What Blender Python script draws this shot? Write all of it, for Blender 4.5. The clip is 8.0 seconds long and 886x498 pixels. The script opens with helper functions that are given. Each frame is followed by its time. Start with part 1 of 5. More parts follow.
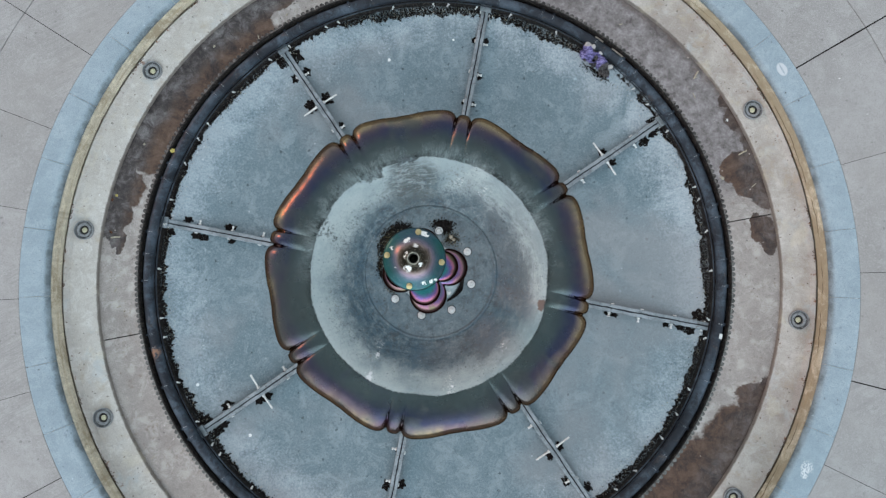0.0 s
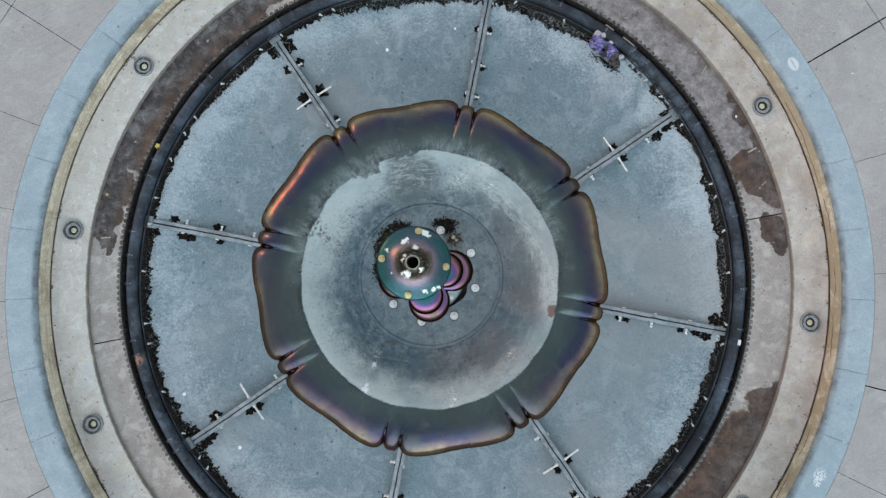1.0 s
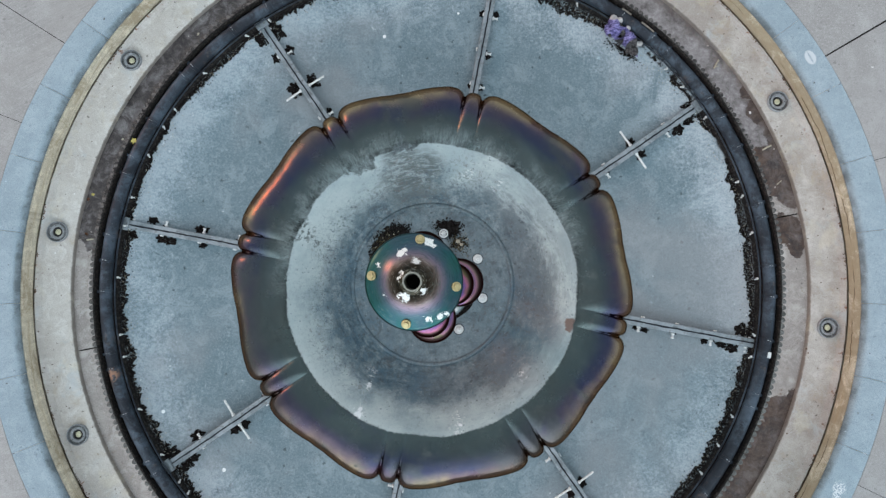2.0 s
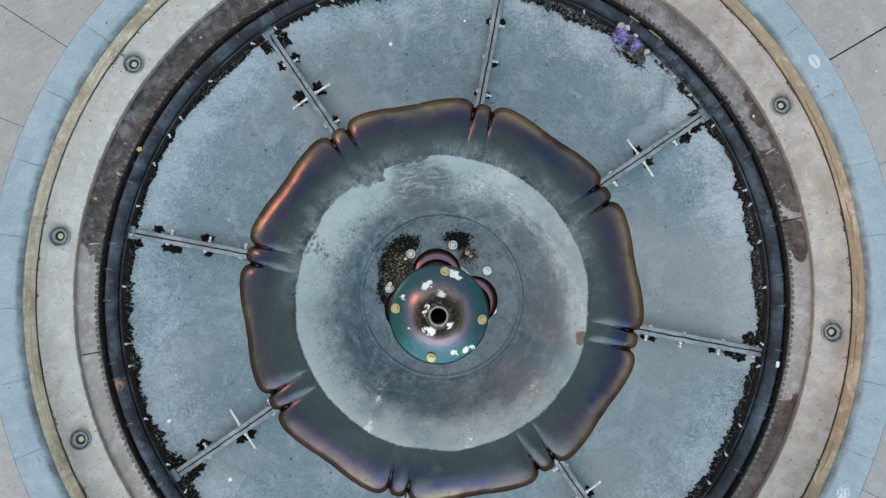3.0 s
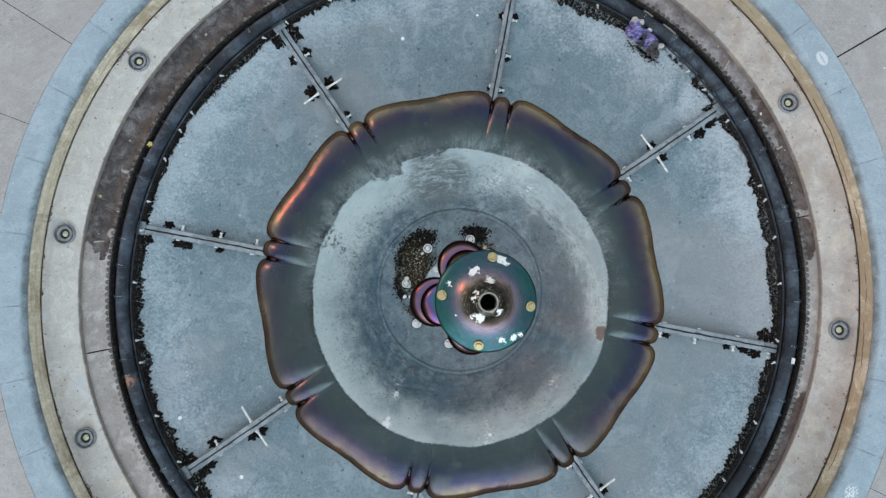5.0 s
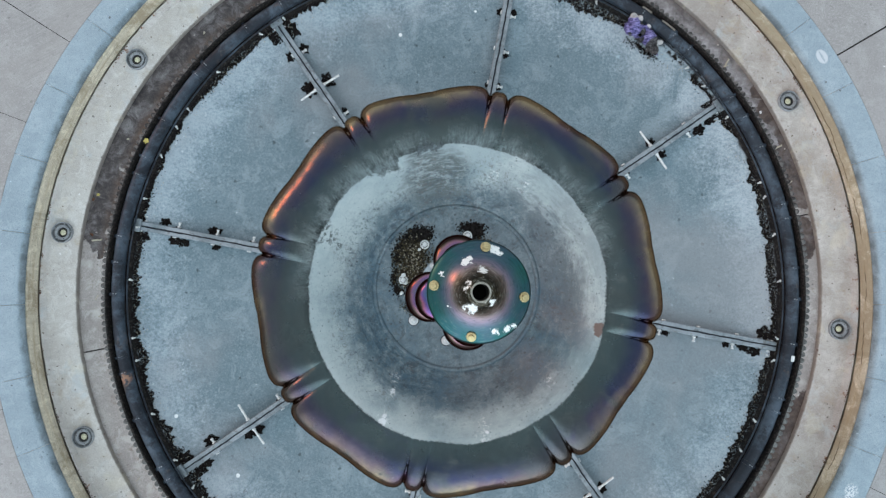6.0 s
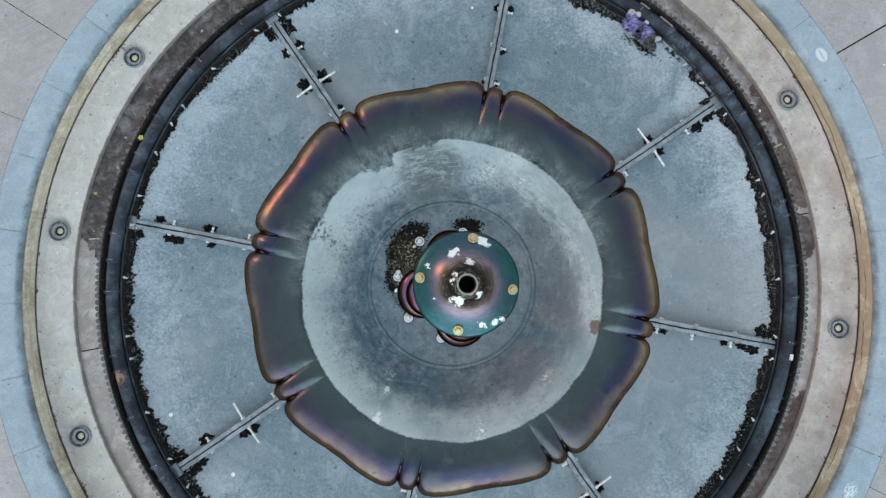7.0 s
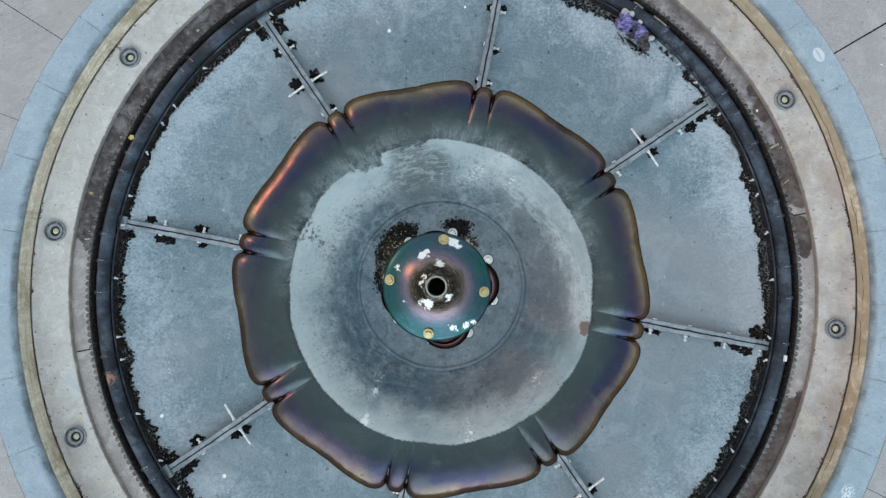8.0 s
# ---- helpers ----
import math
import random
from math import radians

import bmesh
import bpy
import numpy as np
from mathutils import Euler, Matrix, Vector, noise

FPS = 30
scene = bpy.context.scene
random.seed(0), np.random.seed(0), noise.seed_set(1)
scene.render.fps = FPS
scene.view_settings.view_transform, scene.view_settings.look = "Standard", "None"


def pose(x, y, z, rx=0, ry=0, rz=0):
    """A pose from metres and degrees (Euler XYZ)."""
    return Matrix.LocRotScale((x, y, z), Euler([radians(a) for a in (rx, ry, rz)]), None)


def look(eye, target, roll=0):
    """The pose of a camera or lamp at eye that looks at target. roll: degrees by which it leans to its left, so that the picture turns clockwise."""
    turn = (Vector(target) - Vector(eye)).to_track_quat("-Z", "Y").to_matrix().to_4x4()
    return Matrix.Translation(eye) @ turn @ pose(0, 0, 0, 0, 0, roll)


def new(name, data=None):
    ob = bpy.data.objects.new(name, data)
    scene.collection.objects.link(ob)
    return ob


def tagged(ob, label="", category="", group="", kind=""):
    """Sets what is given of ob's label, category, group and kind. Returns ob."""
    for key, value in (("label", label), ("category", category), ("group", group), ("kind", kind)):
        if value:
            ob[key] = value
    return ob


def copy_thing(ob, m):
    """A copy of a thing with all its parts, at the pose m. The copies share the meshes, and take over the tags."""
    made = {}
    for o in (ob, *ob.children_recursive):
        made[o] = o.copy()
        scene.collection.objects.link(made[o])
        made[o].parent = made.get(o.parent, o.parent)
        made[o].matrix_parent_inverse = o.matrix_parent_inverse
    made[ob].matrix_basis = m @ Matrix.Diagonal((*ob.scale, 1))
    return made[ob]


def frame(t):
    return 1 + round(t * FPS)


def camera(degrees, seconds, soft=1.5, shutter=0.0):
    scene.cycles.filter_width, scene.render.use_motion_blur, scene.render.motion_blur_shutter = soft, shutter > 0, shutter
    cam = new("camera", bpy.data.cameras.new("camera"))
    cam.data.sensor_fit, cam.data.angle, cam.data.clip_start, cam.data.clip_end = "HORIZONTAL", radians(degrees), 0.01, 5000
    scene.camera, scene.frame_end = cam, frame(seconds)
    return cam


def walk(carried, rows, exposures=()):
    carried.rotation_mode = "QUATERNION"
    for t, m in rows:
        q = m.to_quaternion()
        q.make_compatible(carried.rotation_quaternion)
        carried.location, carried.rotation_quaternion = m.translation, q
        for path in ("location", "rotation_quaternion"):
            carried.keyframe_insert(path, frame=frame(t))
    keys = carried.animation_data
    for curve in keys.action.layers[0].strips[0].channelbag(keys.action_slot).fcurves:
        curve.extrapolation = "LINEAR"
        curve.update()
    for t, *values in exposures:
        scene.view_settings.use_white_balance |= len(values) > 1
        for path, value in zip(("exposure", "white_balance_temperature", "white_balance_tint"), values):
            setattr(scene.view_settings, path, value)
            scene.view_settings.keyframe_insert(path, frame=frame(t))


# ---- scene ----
# ---- camera and its path ----
cam = camera(73.0, 8.0, soft=1.3)
PATH = [
    (0.0, 0.1043, -0.0751, 10.0000, 3.096, 0.206, 0.075),
    (0.3, 0.1018, -0.0722, 9.9112, 3.113, 0.189, 0.056),
    (0.5, 0.0994, -0.0690, 9.8248, 3.125, 0.178, 0.043),
    (0.8, 0.0926, -0.0617, 9.7284, 3.124, 0.168, 0.036),
    (1.0, 0.0889, -0.0531, 9.6964, 3.119, 0.172, 0.031),
    (1.2, 0.0849, -0.0452, 9.6405, 3.140, 0.166, 0.018),
    (1.5, 0.0784, -0.0330, 9.3942, 3.161, 0.160, 0.007),
    (1.7, 0.0733, -0.0200, 9.2919, 3.153, 0.154, 0.002),
    (2.8, 0.0319, 0.0545, 9.2711, 3.111, 0.121, -0.024),
    (3.0, 0.0116, 0.0703, 9.2666, 3.104, 0.115, -0.028),
    (3.5, -0.0757, 0.0880, 9.2667, 3.103, 0.111, -0.037),
    (4.0, -0.1413, 0.0593, 9.2548, 3.091, 0.086, -0.042),
    (4.2, -0.1583, 0.0561, 9.2549, 3.087, 0.092, -0.038),
    (4.5, -0.1511, 0.0504, 9.2462, 3.083, 0.105, -0.032),
    (4.7, -0.1115, 0.0472, 9.2410, 3.085, 0.103, -0.029),
    (5.8, -0.0728, 0.0245, 9.2120, 3.096, 0.089, -0.015),
    (6.0, -0.0718, 0.0213, 9.2077, 3.098, 0.087, -0.013),
    (6.5, -0.0603, 0.0104, 9.1900, 3.089, 0.070, -0.005),
    (7.0, -0.0444, 0.0056, 9.1776, 3.091, 0.092, 0.007),
    (7.5, -0.0032, 0.0068, 9.1656, 3.086, 0.081, 0.012),
    (8.0, 0.0142, 0.0099, 9.1555, 3.096, 0.104, 0.025),
]
walk(cam, [(t, pose(x, y, z, rx, ry, rz)) for t, x, y, z, rx, ry, rz in PATH], exposures=[(0.0, 0.51, 6360, -2), (4.5, 0.55, 6310, -2), (6.5, 0.55, 6180, -3), (8.0, 0.55, 6180, -3)])

# ---- light: a pale overcast evening sky, weak warm low sun in the north-west ----
SUN_AZ, SUN_EL = 150.0, 22.0
world = bpy.data.worlds.new("sky")
scene.world = world
world.use_nodes = True
wn = world.node_tree
sky = wn.nodes.new("ShaderNodeTexSky")
sky.sky_type, sky.sun_disc = "NISHITA", False
sky.sun_elevation, sky.sun_rotation = radians(SUN_EL), radians(90 - SUN_AZ)
sky.air_density, sky.dust_density, sky.ozone_density = 1.0, 3.0, 1.0
cloud = wn.nodes.new("ShaderNodeMix")
cloud.data_type = "RGBA"
cloud.inputs[0].default_value = 0.87
wn.links.new(sky.outputs[0], cloud.inputs[6])
# the cloud deck is thinner and brighter over the south
way = wn.nodes.new("ShaderNodeTexCoord").outputs["Generated"]
south = wn.nodes.new("ShaderNodeVectorMath")
south.operation = "DOT_PRODUCT"
south.inputs[1].default_value = (-0.07, -0.92, 0.38)
wn.links.new(way, south.inputs[0])
thin = wn.nodes.new("ShaderNodeMapRange")
thin.interpolation_type = "SMOOTHSTEP"
for slot, value in ((1, 0.55), (2, 1.0), (3, 0.92), (4, 3.3)):
    thin.inputs[slot].default_value = value
wn.links.new(south.outputs["Value"], thin.inputs[0])
deck = wn.nodes.new("ShaderNodeVectorMath")
deck.operation = "SCALE"
deck.inputs[0].default_value = (5.05, 5.25, 5.95)
wn.links.new(thin.outputs[0], deck.inputs["Scale"])
wn.links.new(deck.outputs[0], cloud.inputs[7])
wn.links.new(cloud.outputs[2], wn.nodes["Background"].inputs[0])
wn.nodes["Background"].inputs[1].default_value = 0.13
sun_data = bpy.data.lights.new("sun", "SUN")
sun_data.energy, sun_data.angle, sun_data.color = 0.38, radians(15), (1.0, 0.22, 0.07)
sun = new("sun", sun_data)
az, el = radians(SUN_AZ), radians(SUN_EL)
sun.matrix_world = look((30 * math.cos(az) * math.cos(el), 30 * math.sin(az) * math.cos(el), 30 * math.sin(el)), (0, 0, 0))


# ---- material helpers ----
class Nodes:
    """A short way to wire one material."""

    def __init__(self, name):
        self.mat = bpy.data.materials.new(name)
        self.mat.use_nodes = True
        self.nt = self.mat.node_tree
        self.bsdf = self.nt.nodes["Principled BSDF"]
        self.pos = self.add("ShaderNodeNewGeometry").outputs["Position"]

    def add(self, kind, inputs=None, **props):
        n = self.nt.nodes.new(kind)
        if "operation" in props:
            n.operation = props["operation"]
        if "use_clamp" in props:
            n.use_clamp = props["use_clamp"]
        if "rotation_type" in props:
            n.rotation_type = props["rotation_type"]
        if "attribute_name" in props:
            n.attribute_name = props["attribute_name"]
        if "interpolation_type" in props:
            n.interpolation_type = props["interpolation_type"]
        if "data_type" in props:
            n.data_type, n.blend_type = props["data_type"], props["blend_type"]
        for k, v in (inputs or {}).items():
            self.put(n.inputs[k], v)
        return n

    def put(self, socket, v):
        if isinstance(v, bpy.types.NodeSocket):
            self.nt.links.new(v, socket)
        elif isinstance(v, tuple) and len(v) == 3 and socket.type == "RGBA":
            socket.default_value = (*v, 1)
        else:
            socket.default_value = v

    def set(self, **kw):
        for k, v in kw.items():
            self.put(self.bsdf.inputs[k.replace("_", " ")], v)

    def object_coords(self):
        return self.add("ShaderNodeTexCoord").outputs["Object"]

    def noise(self, scale, detail=4.0, rough=0.6, distort=0.0, vec=None):
        return self.add("ShaderNodeTexNoise", {"Vector": vec or self.pos, "Scale": scale, "Detail": detail, "Roughness": rough, "Distortion": distort}).outputs[0]

    def voronoi(self, scale, vec=None):
        return self.add("ShaderNodeTexVoronoi", {"Vector": vec or self.pos, "Scale": scale}).outputs[0]

    def m(self, op, a, b=0.0, c=0.0, clamp=False):
        return self.add("ShaderNodeMath", {0: a, 1: b, 2: c}, operation=op, use_clamp=clamp).outputs[0]

    def span(self, x, lo, hi, a=0.0, b=1.0, smooth=True):
        return self.add("ShaderNodeMapRange", {"Value": x, "From Min": lo, "From Max": hi, "To Min": a, "To Max": b},
                        interpolation_type="SMOOTHSTEP" if smooth else "LINEAR").outputs[0]

    def mix(self, f, a, b, blend="MIX"):
        n = self.add("ShaderNodeMix", data_type="RGBA", blend_type=blend)
        self.put(n.inputs[0], f), self.put(n.inputs[6], a), self.put(n.inputs[7], b)
        return n.outputs[2]

    def ramp(self, f, stops):
        n = self.add("ShaderNodeValToRGB", {0: f})
        e = n.color_ramp.elements
        while len(e) < len(stops):
            e.new(0.5)
        for s, (p, c) in zip(e, stops):
            s.position, s.color = p, (*c, 1)
        return n.outputs[0]

    def radius(self, cx=0.0, cy=0.0, vec=None):
        v = self.add("ShaderNodeVectorMath", {0: vec or self.pos, 1: (-cx, -cy, 0)}, operation="ADD").outputs[0]
        v = self.add("ShaderNodeVectorMath", {0: v, 1: (1, 1, 0)}, operation="MULTIPLY").outputs[0]
        return self.add("ShaderNodeVectorMath", {0: v}, operation="LENGTH").outputs["Value"]

    def shifted(self, amount, scale, detail=3.0, vec=None):
        """Coordinates made ragged by noise."""
        v = vec or self.pos
        c = self.add("ShaderNodeTexNoise", {"Vector": v, "Scale": scale, "Detail": detail, "Roughness": 0.65}).outputs[1]
        c = self.add("ShaderNodeVectorMath", {0: c, 1: (-0.5, -0.5, -0.5)}, operation="ADD").outputs[0]
        c = self.add("ShaderNodeVectorMath", {0: c, 3: amount}, operation="SCALE").outputs[0]
        return self.add("ShaderNodeVectorMath", {0: v, 1: c}, operation="ADD").outputs[0]

    def blots(self, vec, spots, soft):
        """1 inside any of the round spots (x, y, radius) of the ragged coordinates."""
        best = None
        for x, y, r in spots:
            d = self.m("DIVIDE", self.radius(x, y, vec), r)
            best = d if best is None else self.m("MINIMUM", best, d)
        return self.span(best, 1 - soft, 1 + soft, 1.0, 0.0)

    def ring(self, around, across, cx=0.0, cy=0.0, vec=None):
        """Seamless coordinates that follow the circles round (cx, cy)."""
        v = self.add("ShaderNodeVectorMath", {0: vec or self.pos, 1: (-cx, -cy, 0)}, operation="ADD").outputs[0]
        v = self.add("ShaderNodeVectorMath", {0: v, 1: (1, 1, 0)}, operation="MULTIPLY").outputs[0]
        unit = self.add("ShaderNodeVectorMath", {0: v}, operation="NORMALIZE").outputs[0]
        unit = self.add("ShaderNodeVectorMath", {0: unit, 3: around}, operation="SCALE").outputs[0]
        r = self.m("MULTIPLY", self.add("ShaderNodeVectorMath", {0: v}, operation="LENGTH").outputs["Value"], across)
        return self.add("ShaderNodeVectorMath", {0: unit, 1: self.add("ShaderNodeCombineXYZ", {2: r}).outputs[0]}, operation="ADD").outputs[0]

    def run(self):
        return self.add("ShaderNodeAttribute", attribute_name="run").outputs["Fac"]

    def bump(self, height, strength, distance=0.01):
        self.put(self.bsdf.inputs["Normal"], self.add("ShaderNodeBump", {"Height": height, "Strength": strength, "Distance": distance}).outputs[0])


def concrete(name, base, dark, pale=None, scale=1.0, rough=0.85, spread=0.5, bump=0.25, wear=1.0):
    """Weathered concrete or stone: broad tone, blotches, scrapes, fine sand, dark pits and pale specks."""
    n = Nodes(name)
    pale = pale or tuple(min(1, 1.35 * v) for v in base)
    deep = tuple(0.45 * v for v in dark)
    big = n.span(n.noise(0.9 * scale, 5, 0.65), 0.5 - spread / 2, 0.5 + spread / 2)
    c = n.mix(big, dark, base)
    c = n.mix(n.span(n.noise(4.3 * scale, 8, 0.74, 0.4), 0.46, 0.62, 0.0, 0.75 * wear), c, dark)
    c = n.mix(n.span(n.noise(2.6 * scale, 8, 0.76, 0.7, n.shifted(0.3, 2)), 0.48, 0.62, 0.0, 0.7 * wear), c, pale)
    c = n.mix(n.span(n.noise(9.0 * scale, 7, 0.75, 0.3, n.shifted(0.1, 7)), 0.57, 0.67, 0.0, 0.55 * wear), c, deep)
    fine = n.noise(34 * scale, 7, 0.78)
    c = n.mix(n.span(fine, 0.48, 0.66, 0.0, 0.6), c, pale)
    c = n.mix(n.span(n.noise(60, 5, 0.75), 0.50, 0.66, 0.0, 0.5), c, tuple(0.6 * v for v in dark))
    r = n.add("ShaderNodeObjectInfo").outputs["Random"]
    c = n.mix(n.span(r, 0, 1, 0.0, 0.2, False), c, dark)
    pits = n.m("MULTIPLY", n.span(n.voronoi(4.6 * scale, n.shifted(0.06, 26)), 0.07, 0.12, 0.9, 0.0), n.span(n.noise(2.3 * scale), 0.42, 0.49))
    c = n.mix(n.m("MULTIPLY", pits, wear), c, deep)
    specks = n.m("MULTIPLY", n.span(n.voronoi(3.4 * scale, n.shifted(0.08, 22)), 0.04, 0.07, 0.75, 0.0), n.span(n.noise(1.9 * scale, vec=n.shifted(1.0, 0.5)), 0.48, 0.58))
    c = n.mix(specks, c, tuple(min(0.85, 1.8 * v) for v in base))
    n.set(Base_Color=c, Roughness=rough, Specular_IOR_Level=0.2)
    n.bump(n.m("ADD", fine, n.m("MULTIPLY", n.noise(90), 0.5)), bump, 0.006)
    return n, c


def plain(name, colour, rough=0.5, metal=0.0, vary=0.25, scale=20.0, gloss=0.4):
    n = Nodes(name)
    k = n.noise(scale, 4)
    n.set(Base_Color=n.mix(n.span(k, 0.35, 0.7), tuple(v * (1 - vary) for v in colour), colour), Metallic=metal,
          Roughness=n.span(n.noise(scale * 3), 0.3, 0.7, max(0.05, rough - 0.1), min(1, rough + 0.1)))
    n.set(Specular_IOR_Level=gloss)
    n.bump(k, 0.15, 0.003)
    return n.mat


# ---- materials ----
n, c = concrete("paving_concrete", (0.395, 0.385, 0.382), (0.285, 0.275, 0.268), pale=(0.455, 0.45, 0.447), spread=0.6, wear=0.55)
broom = n.add("ShaderNodeVectorRotate", {"Vector": n.pos, "Angle": radians(-28)}, rotation_type="Z_AXIS").outputs[0]
broom = n.noise(1.0, 5, 0.7, 0.1, n.add("ShaderNodeVectorMath", {0: broom, 1: (2.2, 34, 1)}, operation="MULTIPLY").outputs[0])
broom = n.m("MULTIPLY", n.span(broom, 0.46, 0.62), n.span(n.noise(0.7, 4, 0.6), 0.48, 0.60, 0.0, 0.5))
c = n.mix(broom, c, (0.25, 0.245, 0.24))
c = n.mix(n.span(n.noise(0.45, 5, 0.65, 0.5), 0.50, 0.66, 0.0, 0.35), c, (0.30, 0.285, 0.27))
n.set(Base_Color=c)
PAVING = n.mat
SUBBASE = plain("joint_dirt", (0.030, 0.027, 0.025), 0.95, gloss=0.05)

n, c = concrete("blue_grey_stone", (0.335, 0.405, 0.455), (0.25, 0.315, 0.36), pale=(0.41, 0.475, 0.515), spread=0.5, scale=1.6, wear=0.6)
# grime and the soft shade of the inner edge, both in the colour
grime_shade = n.m("MULTIPLY", n.span(n.radius(vec=n.shifted(0.05, 6, 5)), 6.262, 6.325, 1.0, 0.0), n.span(n.noise(3, 6, 0.72), 0.36, 0.66, 0.15, 0.70))
c = n.mix(grime_shade, c, (0.06, 0.065, 0.065))
rag = n.shifted(0.05, 12)
place = n.add("ShaderNodeVectorMath", {0: n.shifted(0.015, 25), 1: (-5.557, -3.362, 0)}, operation="ADD").outputs[0]
place = n.add("ShaderNodeVectorRotate", {"Vector": place, "Angle": radians(-28)}, rotation_type="Z_AXIS").outputs[0]
outer = n.radius(vec=n.add("ShaderNodeVectorMath", {0: place, 1: (1 / 0.085, 1 / 0.12, 0)}, operation="MULTIPLY").outputs[0])
inner = n.radius(vec=n.add("ShaderNodeVectorMath", {0: place, 1: (1 / 0.014, 1 / 0.095, 0)}, operation="MULTIPLY").outputs[0])
oval = n.m("MULTIPLY", n.span(outer, 0.8, 1.05, 0.75, 0.0), n.span(inner, 0.7, 1.3, 0.25, 1.0))
c = n.mix(oval, c, (0.62, 0.64, 0.66))
scuff = n.m("MULTIPLY", n.blots(rag, [(5.76, -2.97, 0.09), (5.72, -3.08, 0.06)], 0.3), n.span(n.noise(40, 4), 0.45, 0.55))
c = n.mix(scuff, c, (0.65, 0.67, 0.68))
flecks = n.m("MULTIPLY", n.span(n.voronoi(4.2, n.shifted(0.05, 25)), 0.055, 0.085, 0.85, 0.0), n.span(n.noise(1.1, 3), 0.46, 0.56))
c = n.mix(flecks, c, (0.10, 0.11, 0.11))
n.set(Base_Color=c)
COPING = n.mat

n, c = concrete("ochre_plaster", (0.68, 0.625, 0.50), (0.53, 0.475, 0.37), scale=2.5)
lines = n.noise(1.0, 6, 0.7, 0.3, n.ring(14, 0.1, 0, 0))
c = n.mix(n.m("MULTIPLY", n.span(n.noise(1.0, 5, 0.7, 0.5, n.add("ShaderNodeVectorMath", {0: n.pos, 1: (0.8, 0.8, 26)}, operation="MULTIPLY").outputs[0]), 0.5, 0.7), 0.45), c, (0.25, 0.21, 0.15))
c = n.mix(n.span(lines, 0.55, 0.7, 0, 0.5), c, (0.26, 0.22, 0.16))
# the east half's weaker light, put into the colour as brown blotches
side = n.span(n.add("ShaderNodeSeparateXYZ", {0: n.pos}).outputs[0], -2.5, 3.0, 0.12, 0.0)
east_dim = n.span(n.m("SUBTRACT", n.noise(1.9, 7, 0.74, 0.4), side), 0.36, 0.52, 0.0, 0.75)
c = n.mix(east_dim, c, (0.31, 0.25, 0.165))
h = n.add("ShaderNodeSeparateXYZ", {0: n.pos}).outputs[2]
drift = n.m("ADD", n.m("MULTIPLY", n.noise(1.0, 4, 0.6, 0.2, n.ring(5, 0.0)), 0.22), n.m("MULTIPLY", n.noise(1.0, 5, 0.7, 0.0, n.ring(60, 0.0)), 0.05))
hair = n.m("ABSOLUTE", n.m("SUBTRACT", n.m("SUBTRACT", h, 0.07), drift))
crack = n.m("MULTIPLY", n.span(hair, 0.004, 0.014, 1.0, 0.0), n.m("MULTIPLY", n.span(n.noise(1.0, 3, 0.6, 0.0, n.ring(9, 0.0)), 0.44, 0.54), n.span(n.add("ShaderNodeSeparateXYZ", {0: n.pos}).outputs[0], 1.0, 3.5, 0.12, 1.0)))
c = n.mix(n.m("MULTIPLY", n.span(hair, 0.0, 0.05, 0.35, 0.0), n.span(n.noise(2.2, 5, 0.7), 0.4, 0.6)), c, (0.40, 0.30, 0.17))
c = n.mix(n.m("MULTIPLY", crack, 0.85), c, (0.10, 0.075, 0.05))
n.set(Base_Color=c)
WALL = n.mat

n, c = concrete("bench_concrete", (0.605, 0.588, 0.552), (0.455, 0.422, 0.388), pale=(0.71, 0.70, 0.67), scale=1.3)
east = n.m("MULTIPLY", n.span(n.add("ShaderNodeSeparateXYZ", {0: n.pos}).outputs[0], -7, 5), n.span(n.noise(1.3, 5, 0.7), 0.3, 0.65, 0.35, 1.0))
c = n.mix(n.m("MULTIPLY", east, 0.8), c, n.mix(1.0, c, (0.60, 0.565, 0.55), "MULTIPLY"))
strip = n.m("MULTIPLY", n.span(n.radius(vec=n.shifted(0.05, 4)), 6.150, 6.18), 0.22)
c = n.mix(strip, c, (0.33, 0.31, 0.30))
stain = n.m("MULTIPLY", n.span(n.noise(2.6, 6, 0.72), 0.53, 0.70), 0.55)
c = n.mix(stain, c, (0.40, 0.335, 0.25))
c = n.mix(n.span(n.noise(1.7, 6, 0.7, vec=n.shifted(0.5, 1)), 0.55, 0.7, 0, 0.5), c, (0.44, 0.49, 0.52))
rust = n.m("MULTIPLY", n.span(n.noise(9, 3), 0.62, 0.72), n.span(n.radius(), 6.13, 6.22))
c = n.mix(rust, c, (0.20, 0.09, 0.05))
c = n.mix(n.m("MULTIPLY", n.span(n.radius(vec=n.shifted(0.03, 9)), 5.722, 5.742, 1.0, 0.0), 0.8), c, (0.15, 0.13, 0.115))
holes = n.m("MULTIPLY", n.span(n.voronoi(7.5, n.shifted(0.05, 30)), 0.075, 0.11, 0.95, 0.0), n.span(n.noise(1.6, 3), 0.44, 0.54))
c = n.mix(holes, c, (0.10, 0.065, 0.045))
yellow = n.m("MULTIPLY", n.span(n.noise(2.1, 6, 0.7, 0.4), 0.54, 0.66), 0.22)
c = n.mix(yellow, c, (0.66, 0.60, 0.44))
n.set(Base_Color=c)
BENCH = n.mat

